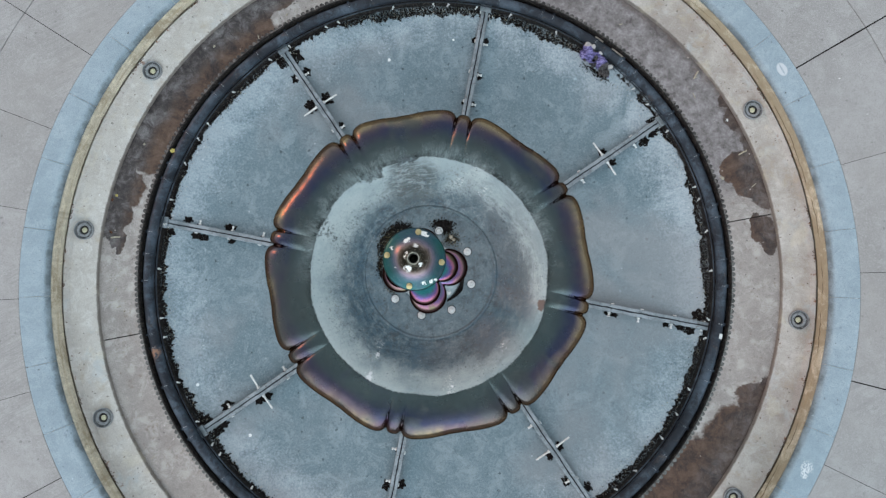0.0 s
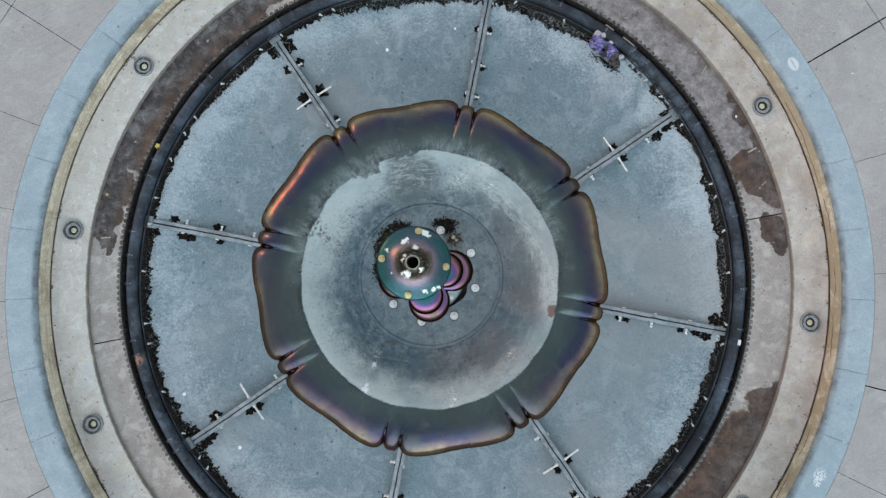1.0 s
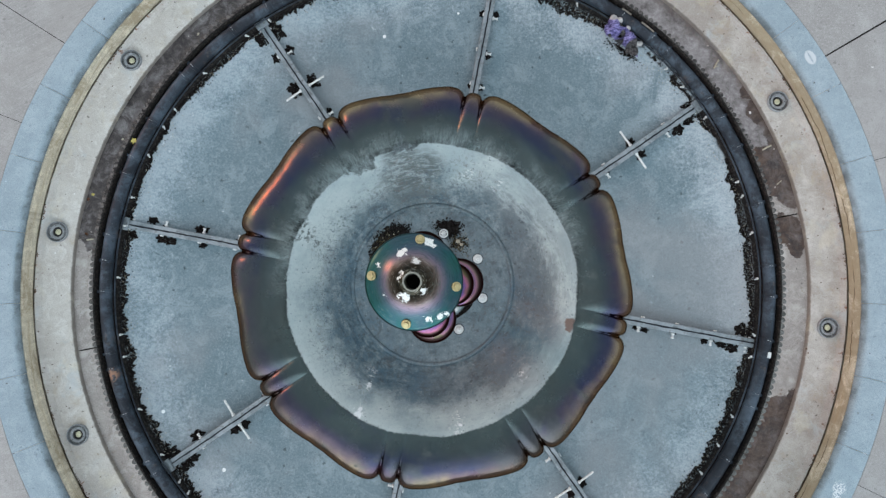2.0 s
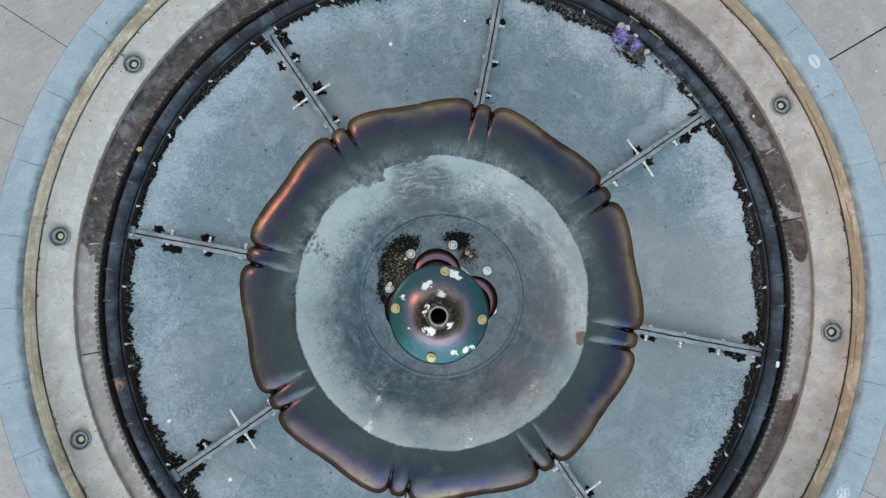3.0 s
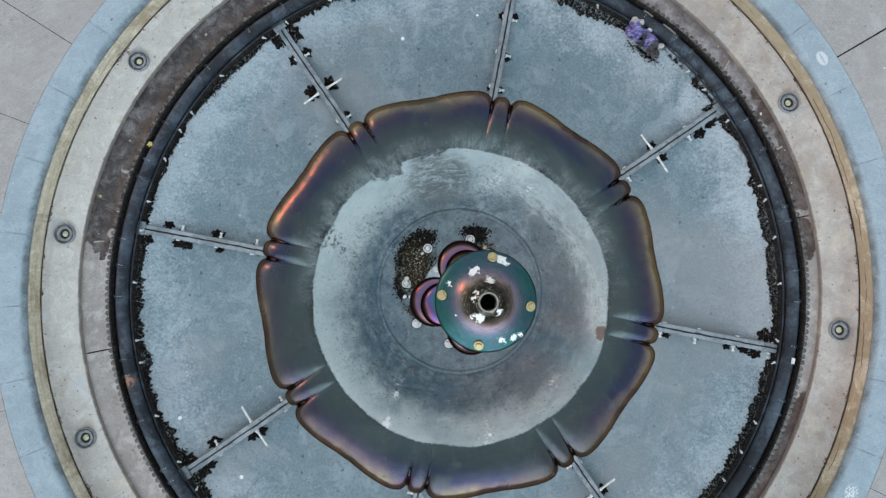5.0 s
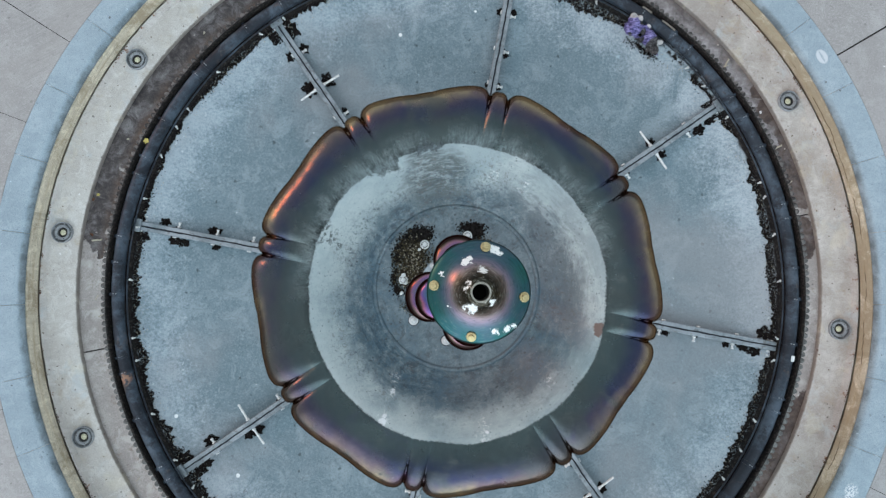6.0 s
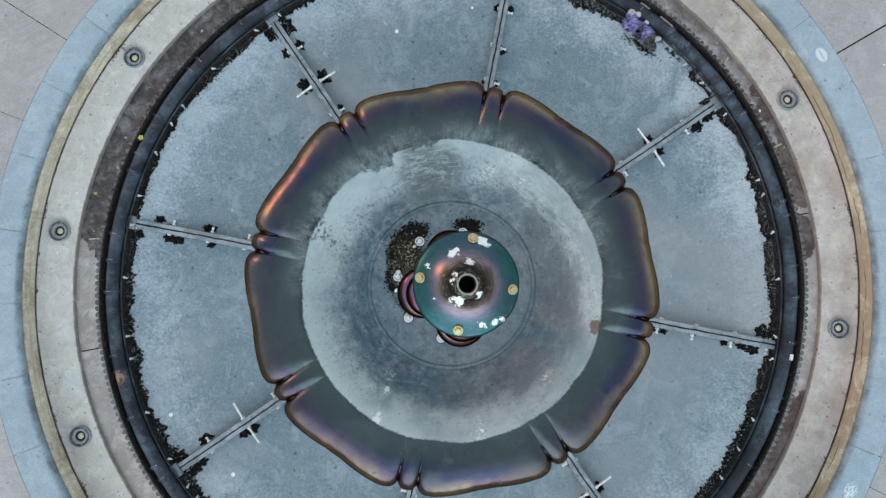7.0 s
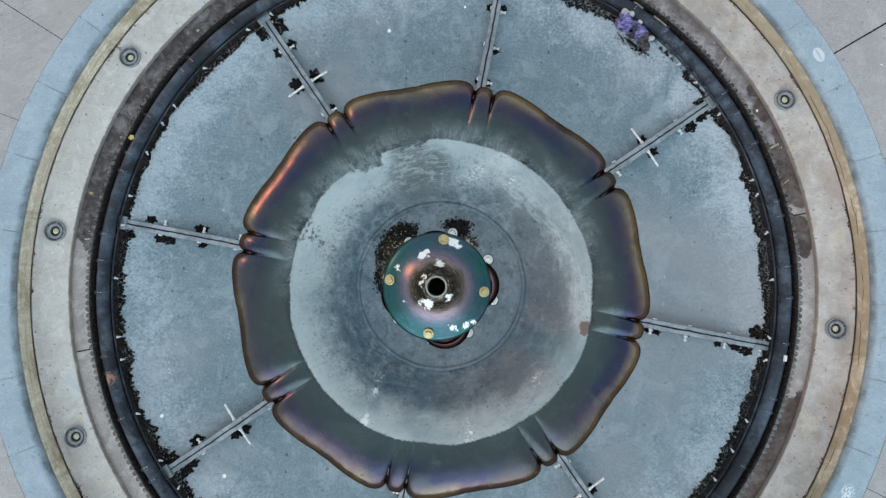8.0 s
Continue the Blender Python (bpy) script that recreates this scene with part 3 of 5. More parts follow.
paint = n.mix(n.m("MULTIPLY", lip, n.span(n.noise(5.5, 6, 0.7, 0.5), 0.52, 0.75, 0, 0.5)), paint, (0.10, 0.155, 0.18))
scour = n.m("MULTIPLY", n.span(n.noise(1.0, 4, 0.7, 0.8, n.ring(34, 70, BX, BY)), 0.53, 0.62), n.m("MULTIPLY", n.span(n.noise(1.6, 4, 0.65), 0.42, 0.56), n.span(n.radius(BX, BY), 0.66, 0.76, 1.0, 0.25)))
paint = n.mix(n.m("MULTIPLY", scour, 0.6), paint, n.mix(n.span(n.noise(3.5, 3), 0.45, 0.55), (0.060, 0.090, 0.115), (0.100, 0.088, 0.085)))
paint = n.mix(n.m("MULTIPLY", n.span(n.voronoi(38, n.shifted(0.02, 60)), 0.10, 0.20, 0.8, 0.0), n.span(n.noise(4.4, 4), 0.46, 0.58)), paint, (0.075, 0.090, 0.098))
paint = n.mix(n.span(n.noise(90, 4, 0.7), 0.6, 0.75, 0, 0.5), paint, (0.40, 0.43, 0.43))
paint = n.mix(n.m("MULTIPLY", lip, n.span(n.noise(60, 6, 0.8), 0.52, 0.64, 0, 0.7)), paint, (0.085, 0.105, 0.115))
paint = n.mix(n.m("MULTIPLY", n.span(n.noise(75, 5, 0.8, vec=n.shifted(0.7, 2)), 0.62, 0.70), 0.5), paint, (0.46, 0.50, 0.50))
paint = n.mix(n.blots(n.shifted(0.04, 25), [(0.735, -0.226, 0.030), (0.722, -0.250, 0.016)], 0.2), paint, (0.135, 0.098, 0.085))
n.set(Base_Color=paint, Roughness=n.span(n.noise(8, 5), 0.3, 0.7, 0.35, 0.6))
n.bump(n.m("ADD", n.noise(40, 5), streak), 0.15, 0.008)
ang = n.m("MULTIPLY", n.m("SUBTRACT", n.noise(3.2, 2), 0.5), 0.045)
fuzz = n.m("MULTIPLY", n.m("SUBTRACT", n.noise(75, 5, 0.85), 0.5), 0.034)
limit = n.m("ADD", n.m("ADD", n.radius(BX, BY - 0.02), ang), fuzz)
bare = n.blots(n.shifted(0.12, 14, 5), [(-0.43, 0.64, 0.065), (-0.37, 0.66, 0.055), (-0.19, 0.75, 0.05), (-0.12, 0.76, 0.05)], 0.2)
cover = n.m("MULTIPLY", n.span(limit, 0.772, 0.782, 1.0, 0.0), n.m("SUBTRACT", 1.0, bare))
# thin paint remnants; to the north they also carry reflected sky as haze
wash_haze = n.m("MULTIPLY", n.span(n.m("ADD", limit, n.m("MULTIPLY", n.noise(7, 5, 0.7), 0.06)), 0.80, 0.94, 1.0, 0.0), n.m("MULTIPLY", n.span(n.noise(1.0, 5, 0.75, 0.6, n.ring(70, 16, BX, BY)), 0.36, 0.64, 0.55, 1.0), n.span(n.noise(8, 6, 0.75, 0.4), 0.38, 0.60, 0.2, 1.0)))
cover = n.m("MAXIMUM", cover, n.m("MULTIPLY", wash_haze, n.span(n.add("ShaderNodeSeparateXYZ", {0: n.pos}).outputs[1], -0.3, 0.4, 0.0, 0.5)))
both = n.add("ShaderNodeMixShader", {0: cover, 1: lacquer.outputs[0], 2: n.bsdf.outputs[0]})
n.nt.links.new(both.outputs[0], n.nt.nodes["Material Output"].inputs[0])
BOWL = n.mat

n = Nodes("lacquered_bronze_cap")
vec = n.object_coords()
r = n.radius(vec=vec)
# lacquer bands by radius; the pale pink ring paints in a sky reflection
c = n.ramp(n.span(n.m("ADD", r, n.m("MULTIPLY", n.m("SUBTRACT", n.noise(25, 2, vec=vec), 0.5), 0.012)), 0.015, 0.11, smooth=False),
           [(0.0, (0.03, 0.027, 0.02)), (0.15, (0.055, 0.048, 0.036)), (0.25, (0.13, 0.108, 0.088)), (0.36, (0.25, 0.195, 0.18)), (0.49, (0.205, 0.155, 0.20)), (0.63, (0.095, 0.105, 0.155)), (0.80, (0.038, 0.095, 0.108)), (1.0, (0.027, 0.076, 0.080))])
tones = n.ramp(n.noise(9, 4, 0.6, 0.5, vec), [(0.36, (0.028, 0.105, 0.075)), (0.52, (0.030, 0.090, 0.098)), (0.68, (0.070, 0.075, 0.115))])
c = n.mix(n.m("MULTIPLY", n.span(r, 0.05, 0.085), 0.55), c, tones)
scratch = n.noise(1.0, 5, 0.75, 0.2, n.ring(2.2, 420, vec=vec))
c = n.mix(n.m("MULTIPLY", n.span(scratch, 0.48, 0.62), n.span(r, 0.03, 0.06, 0.75, 0.18)), c, (0.03, 0.026, 0.018))
xy = n.add("ShaderNodeSeparateXYZ", {0: vec})
# darker reflection east and west of the nozzle, painted in brown
sector = n.m("SUBTRACT", n.m("ABSOLUTE", xy.outputs[0]), n.m("MULTIPLY", n.m("ABSOLUTE", xy.outputs[1]), 1.1))
dim_reflection = n.m("MULTIPLY", n.span(sector, -0.008, 0.014), n.m("MULTIPLY", n.span(r, 0.048, 0.064, 0.7, 0.0), n.span(n.noise(1.0, 4, 0.7, 0.2, n.ring(4, 260, vec=vec)), 0.36, 0.56, 0.45, 1.0)))
c = n.mix(dim_reflection, c, (0.050, 0.040, 0.024))
c = n.mix(n.m("MULTIPLY", n.span(n.noise(1.0, 5, 0.75, 0.2, n.ring(5, 300, vec=vec)), 0.50, 0.64), 0.45), c, n.mix(n.span(n.noise(14, 3, vec=vec), 0.45, 0.55), (0.020, 0.045, 0.050), (0.12, 0.17, 0.16)))
arcs = n.m("MULTIPLY", n.span(n.noise(1.0, 4, 0.7, 0.3, n.ring(3.0, 520, vec=vec)), 0.57, 0.63), n.span(r, 0.032, 0.062, 0.8, 0.0))
c = n.mix(arcs, c, (0.55, 0.54, 0.48))
chips = n.blots(n.shifted(0.014, 420, 4, n.shifted(0.030, 85, 3, vec)), [(-0.029, 0.062, 0.0075), (-0.020, 0.067, 0.0055), (0.004, 0.046, 0.0075), (0.010, 0.042, 0.006), (-0.015, -0.034, 0.0075), (-0.025, -0.028, 0.005), (0.024, -0.021, 0.006), (0.031, -0.081, 0.006),
                                                (0.056, -0.078, 0.006), (0.068, -0.070, 0.0045), (0.029, 0.088, 0.0075), (0.036, 0.085, 0.006), (0.043, 0.080, 0.005), (-0.077, 0.038, 0.004), (-0.064, -0.028, 0.004), (-0.022, 0.018, 0.0045), (-0.026, 0.008, 0.004)], 0.08)
c = n.mix(chips, c, (0.75, 0.76, 0.74))
n.set(Base_Color=c, Metallic=n.span(chips, 0, 1, 1.0, 0.0), Roughness=n.span(chips, 0, 1, 0.28, 0.7), Specular_Tint=(0.5, 0.5, 0.5))
n.bump(n.noise(60, 3, vec=vec), 0.05, 0.002)
CAP = n.mat

def petal_lacquer(name, inner, middle, outer, edge):
    """Colour-shifting lacquer: bands from a petal's middle out to its dark rolled edge."""
    n = Nodes(name)
    vec = n.object_coords()
    h = n.m("ADD", n.run(), n.m("MULTIPLY", n.m("SUBTRACT", n.noise(6, 3, 0.6, 0.5, vec), 0.5), 0.7))
    # the outer band puts the pink highlight near the edge into the colour
    c = n.ramp(n.span(h, 0.3, 1.1, smooth=False), [(0.0, inner), (0.40, inner), (0.52, tuple(0.5 * (a + b) for a, b in zip(inner, middle))), (0.62, middle), (0.72, outer), (0.82, edge), (1.0, edge)])
    c = n.mix(n.span(n.noise(40, 5, 0.7, 0.3, vec), 0.52, 0.68, 0.0, 0.35), c, edge)
    c = n.mix(n.span(n.run(), 0.86, 0.93), c, (0.018, 0.011, 0.010))
    n.set(Base_Color=c, Metallic=1.0, Roughness=n.span(n.noise(30, 4, vec=vec), 0.3, 0.7, 0.14, 0.26), Specular_Tint=(0.5, 0.4, 0.4))
    return n.mat


PETAL = petal_lacquer("lacquered_bronze_petals", (0.035, 0.16, 0.17), (0.13, 0.085, 0.24), (0.29, 0.11, 0.17), (0.10, 0.085, 0.045))
PETAL_LOW = petal_lacquer("weathered_bronze_petals", (0.07, 0.13, 0.16), (0.17, 0.10, 0.21), (0.25, 0.13, 0.17), (0.15, 0.13, 0.085))
BRASS = plain("tarnished_brass", (0.55, 0.46, 0.24), 0.4, 0.6, 0.3, 300.0)
CHROME = plain("worn_nozzle_steel", (0.45, 0.44, 0.38), 0.35, 0.8, 0.3, 200.0)
BORE = plain("dark_bore", (0.004, 0.004, 0.004), 0.9)
FLANGE = plain("grey_flange_paint", (0.34, 0.40, 0.42), 0.5)
LAMP_BODY = plain("weathered_lamp_bronze", (0.022, 0.021, 0.019), 0.5, 0.2)
LAMP_RING = plain("lamp_trim_steel", (0.34, 0.355, 0.37), 0.5, 0.3)
LAMP_CUP = plain("lamp_cup_metal", (0.16, 0.165, 0.17), 0.5, 0.2)
LAMP_LENS = plain("yellowed_lens", (0.68, 0.66, 0.46), 0.15, 0.0, 0.4, 60.0)
n = Nodes("purple_doll_cloth")
vec = n.object_coords()
c = n.mix(n.span(n.noise(30, 5, 0.7, vec=vec), 0.35, 0.65), (0.060, 0.050, 0.16), (0.30, 0.27, 0.54))
# dark streaks paint the shade of the cloth's folds
fold = n.noise(1.0, 3, 0.6, 1.5, n.add("ShaderNodeVectorMath", {0: vec, 1: (22, 75, 22)}, operation="MULTIPLY").outputs[0])
c = n.mix(n.span(fold, 0.48, 0.58, 0, 0.9), c, (0.028, 0.024, 0.095))
c = n.mix(n.blots(n.shifted(0.03, 20, 3, vec), [(0.04, -0.105, 0.035), (-0.04, -0.075, 0.022), (0.052, 0.018, 0.020), (0.068, -0.045, 0.022), (0.172, -0.115, 0.030), (0.15, -0.16, 0.06)], 0.15), c, n.mix(n.span(n.noise(50, 5, 0.75, vec=vec), 0.4, 0.65), (0.012, 0.011, 0.012), (0.11, 0.10, 0.10)))
c = n.mix(n.blots(n.shifted(0.01, 30, 3, vec), [(-0.008, 0.078, 0.034), (0.045, 0.060, 0.030), (0.116, 0.002, 0.022), (0.208, -0.118, 0.027)], 0.12), c, n.mix(n.noise(45, 4, vec=vec), (0.16, 0.15, 0.15), (0.74, 0.72, 0.70)))
n.set(Base_Color=c, Roughness=0.95)
n.bump(n.m("ADD", n.noise(60, 4, vec=vec), fold), 0.6, 0.015)
DOLL = n.mat


# ---- mesh helpers ----
def link(name, verts, faces, material, parent=None, label="", smooth=True, sharp=35):
    me = bpy.data.meshes.new(name)
    me.from_pydata([tuple(v) for v in verts], [], faces)
    for m in (material if isinstance(material, (list, tuple)) else [material]):
        me.materials.append(m)
    if smooth:
        me.polygons.foreach_set("use_smooth", [True] * len(me.polygons))
        me.set_sharp_from_angle(angle=radians(sharp))
    me.update()
    ob = new(name, me)
    if parent:
        ob.parent = parent
    return tagged(ob, label)


def thing(name, at, label, category, group="", kind=""):
    ob = new(name)
    ob.empty_display_size = 0.1
    ob.matrix_world = at if isinstance(at, Matrix) else Matrix.Translation(at)
    return tagged(ob, label, category, group, kind)


def lathe(profile, n=128, a0=0.0, a1=360.0, bend=None, closed=False):
    """Turn (r, z) points round the z axis, or sweep them through an arc (degrees) with end caps."""
    full = abs(a1 - a0) >= 360
    count, k = (n if full else n + 1), len(profile)
    verts, faces = [], []
    for i in range(count):
        th = radians(a0 + (a1 - a0) * i / n)
        for r, z in profile:
            if bend:
                r, z = bend(th, r, z)
            verts.append((r * math.cos(th), r * math.sin(th), z))
    last = k if closed else k - 1
    for i in range(n):
        p, q = i * k, ((i + 1) % count) * k
        for j in range(last):
            j2 = (j + 1) % k
            faces.append((p + j, p + j2, q + j2, q + j))
    if not full and closed:
        faces.append(tuple(range(k)))
        faces.append(tuple(reversed(range((count - 1) * k, count * k))))
    return verts, [f[::-1] for f in faces]


def turned(name, profile, material, parent=None, label="", n=128, bend=None, sharp=35):
    """A turned part; its float attribute "run" holds the profile's own radius."""
    ob = link(name, *lathe(profile, n, bend=bend), material, parent, label, sharp=sharp)
    reach = max(r for r, z in profile)
    top = max(range(len(profile)), key=lambda j: profile[j][0])
    run = [r / reach if j >= top else 2 - r / reach for j, (r, z) in enumerate(profile)]
    ob.data.attributes.new("run", "FLOAT", "POINT").data.foreach_set("value", run * n)
    return ob


def arc_piece(name, profile, a0, a1, material, parent, n=6):
    return link(name, *lathe(profile, n, a0, a1, closed=True), material, parent, sharp=30)


def boxy(size, at=(0, 0, 0), bevel=0.1, turn=None):
    """A box with chamfered edges."""
    bm = bmesh.new()
    bmesh.ops.create_cube(bm, size=1.0, matrix=Matrix.Diagonal((*size, 1)))
    if bevel:
        bmesh.ops.bevel(bm, geom=bm.edges[:], offset=bevel * min(size), segments=1, affect="EDGES")
    m = Matrix.Translation(at) @ (turn or Matrix())
    bm.transform(m)
    out = [v.co[:] for v in bm.verts], [tuple(v.index for v in f.verts) for f in bm.faces]
    bm.free()
    return out


def rod(p, q, r, n=10, bevel=0.3):
    """A solid round bar from p to q with eased ends."""
    p, q = Vector(p), Vector(q)
    d = q - p
    length = d.length
    e = min(bevel * r, length / 3)
    prof = [(0.0001, 0), (r - e, 0), (r, e), (r, length - e), (r - e, length), (0.0001, length)]
    v, f = lathe(prof, n)
    m = Matrix.Translation(p) @ d.to_track_quat("Z", "Y").to_matrix().to_4x4()
    return [(m @ Vector(c))[:] for c in v], f


def joined(pieces):
    verts, faces = [], []
    for v, f in pieces:
        o = len(verts)
        verts += list(v)
        faces += [tuple(i + o for i in g) for g in f]
    return verts, faces


OCTA = [(1, 0, 0), (-1, 0, 0), (0, 1, 0), (0, -1, 0), (0, 0, 1), (0, 0, -1)]
OCTA_F = [(0, 2, 4), (2, 1, 4), (1, 3, 4), (3, 0, 4), (2, 0, 5), (1, 2, 5), (3, 1, 5), (0, 3, 5)]


def crumbs(points, lo, hi, rng, flat=0.6):
    """Many small irregular lumps."""
    out = []
    for x, y, z in points:
        s = rng.uniform(lo, hi)
        a = rng.uniform(0, 6.28)
        ca, sa = math.cos(a), math.sin(a)
        v = []
        for ox, oy, oz in OCTA:
            j = rng.uniform(0.6, 1.3)
            px, py = ox * j * s * 1.2, oy * j * s * 0.8
            v.append((x + px * ca - py * sa, y + px * sa + py * ca, z + oz * s * flat * rng.uniform(0.6, 1.2)))
        out.append((v, OCTA_F))
    return joined(out)


def polar(r, deg, z=0.0):
    return (r * math.cos(radians(deg)), r * math.sin(radians(deg)), z)


# ---- ground and pool ----
tagged(turned("ground", [(6.72, 0.37), (10.98, 0.37), (11.0, 0.445), (30, 0.445), (120, 0.445), (900, 0.445)], [SUBBASE, PAVING], n=96), "grey concrete ground of the plaza", "ground", kind="structure")
g = bpy.data.objects["ground"].data
for poly in g.polygons:
    poly.material_index = 1 if Vector(poly.center[:2]).length > 10.9 else 0

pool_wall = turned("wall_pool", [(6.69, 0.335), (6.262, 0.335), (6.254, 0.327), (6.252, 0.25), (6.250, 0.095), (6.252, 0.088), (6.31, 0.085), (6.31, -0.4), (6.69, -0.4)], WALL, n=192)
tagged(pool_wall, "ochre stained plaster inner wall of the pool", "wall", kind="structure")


def ragged(th, r, z):
    return (r - 0.007 * (0.8 * noise.noise((9 * math.cos(th), 9 * math.sin(th), 0)) + noise.noise((40 * math.cos(th), 40 * math.sin(th), 3)) + 1.1 * noise.noise((110 * math.cos(th), 110 * math.sin(th), 7))), z) if r > 6.2 else (r, z)


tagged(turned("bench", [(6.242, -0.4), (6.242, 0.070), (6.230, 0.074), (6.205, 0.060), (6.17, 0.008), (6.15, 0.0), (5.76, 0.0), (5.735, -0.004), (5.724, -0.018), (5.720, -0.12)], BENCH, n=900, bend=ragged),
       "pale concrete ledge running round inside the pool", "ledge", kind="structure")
tagged(turned("pool_bed", [(0.001, -0.16), (6.4, -0.16)], SUBBASE, n=64), "dark bed under the pool floor", "ground", kind="structure")

# ---- lower basin ----
TX, TY = 0.01, -0.01
basin = thing("lower_basin", (TX, TY, -0.16), "large round slate-blue fountain basin with scalloped stone edge", "fountain basin")
turned("pedestal", [(0.001, 0.0), (1.25, 0.0), (1.25, 0.14), (1.12, 0.2), (0.85, 0.3), (0.72, 0.6), (0.62, 1.3), (0.56, 2.4), (0.6, 3.3), (0.78, 3.7), (0.9, 3.8)], OUTSIDE, basin, n=96)
shell = [(0.85, 3.62), (1.4, 3.79), (2.0, 4.09), (2.38, 4.39), (2.53, 4.56), (2.58, 4.65), (2.602, 4.71), (2.608, 4.745), (2.604, 4.757), (2.592, 4.757), (2.587, 4.745), (2.582, 4.668), (2.50, 4.655), (2.45, 4.625),
         (2.3, 4.597), (1.9, 4.565), (1.2, 4.55), (0.3, 4.545), (0.001, 4.545)]
turned("basin_shell", [(r, z + 0.16) for r, z in shell], BASIN, basin, n=256)

pipe = thing("ring_pipe", (TX, TY, 4.62), "dark blue-black water pipe ring lying inside the basin edge", "water pipe")
RP, TUBE = 2.529, 0.045
sweep = [(RP + TUBE * math.cos(t), 0.086 + TUBE * math.sin(t)) for t in np.linspace(0, 2 * math.pi, 19)[:-1]]
link("pipe_ring", *lathe(sweep + sweep[:1], 256), PIPE, pipe)
sweep = [(2.474 + 0.006 * math.cos(t), 0.064 + 0.007 * math.sin(t)) for t in np.linspace(0, 2 * math.pi, 9)[:-1]]
link("inner_tube", *lathe(sweep + sweep[:1], 200), PIPE, pipe, "thin dark tube")
v, f = lathe([(TUBE - 0.001, -0.016), (TUBE + 0.004, -0.014), (TUBE + 0.004, 0.014), (TUBE - 0.001, 0.016)], 20)
strap = joined([(v, f), boxy((0.042, 0.010, 0.024), (TUBE + 0.016, 0.012, 0), 0.15)])
v2, f2 = joined([rod((0.004, TUBE + 0.002, 0.003), (0.014, TUBE + 0.002, 0.003), 0.0035, 6), rod((-0.014, TUBE + 0.002, 0.001), (-0.005, TUBE + 0.002, 0.001), 0.0035, 6)])
clamp_mesh = None
for i in range(54):
    a = 360 / 54 * i + 3 + 2.4 * math.sin(i * 2.3)
    at = Matrix.Translation(polar(RP, a, 0.086)) @ pose(0, 0, 0, 90, 0, a)
    if clamp_mesh is None:
        clamp = link("clamp", *strap, PIPE, pipe)
        screws = link("screw", v2, f2, LAMP_RING, clamp, "dull grey screws")
        clamp_mesh, screw_mesh = clamp.data, screws.data
    else:
        clamp, screws = new("clamp", clamp_mesh), tagged(new("screw", screw_mesh), "dull grey screws")
        clamp.parent, screws.parent = pipe, clamp
    clamp.matrix_basis = at @ Matrix.Diagonal((1, 1, 0.65 + 0.4 * abs(math.sin(i * 3.7)), 1))
rng = random.Random(5)
v, f = joined([rod((0, 0, 0), (-0.026, 0, 0.010), 0.0055, 8), rod((0.008, 0, -0.002), (-0.004, 0, 0.003), 0.010, 6)])
jet_mesh = None
for i in range(50):
    a = 360 / 50 * i + rng.uniform(-3.2, 3.2)
    at = Matrix.Translation(polar(2.456, a, 0.055)) @ pose(0, 0, 0, 0, 0, a + rng.uniform(-35, 35))
    if jet_mesh is None:
        jet = link("spray_jet", v, f, WHITE, pipe, "small white spray jet")
        jet_mesh = jet.data
    else:
        jet = tagged(new("spray_jet", jet_mesh), "small white spray jet")
        jet.parent = pipe
    jet.matrix_basis = at

# ---- eight radial spray bars ----
rng = random.Random(11)


def stud(x, side):
    """A bolt end with its nut, sticking out sideways from a rail."""
    y0, z = side * 0.0345, 0.036
    nut = rod((x, y0 + side * 0.002, z), (x, y0 + side * 0.014, z), 0.0165, 6, 0.15)
    shank = rod((x, y0, z), (x, y0 + side * 0.044, z + 0.002), 0.0085, 8)
    head = rod((x, y0 + side * 0.034, z + 0.002), (x, y0 + side * 0.046, z + 0.002), 0.0125, 8, 0.3)
    return joined([nut, shank, head])


def bolt_head(x, side):
    """A flat hexagon bolt head on a rail's outer face."""
    y0 = side * 0.0345
    return rod((x, y0, 0.040), (x, y0 + side * 0.011, 0.040), 0.0165, 6, 0.2)


def seam(x0, x1, rng):
    """A wavering dark strip that stands in for the shaded gap between two rails."""
    n = 60
    v, f = [], []
    drift = 0.0
    for i in range(n + 1):
        drift = 0.7 * drift + rng.uniform(-0.0022, 0.0022)
        w = 0.0042 + rng.uniform(0, 0.0026)
        x = x0 + (x1 - x0) * i / n
        v += [(x, drift - w, 0.055), (x, drift - w, 0.0672), (x, drift + w, 0.0672), (x, drift + w, 0.055)]
    for i in range(n):
        for j in range(3):
            f.append((4 * i + j, 4 * i + 4 + j, 4 * i + 5 + j, 4 * i + 1 + j))
    return v, f + [(0, 1, 2, 3), (4 * n + 3, 4 * n + 2, 4 * n + 1, 4 * n)]


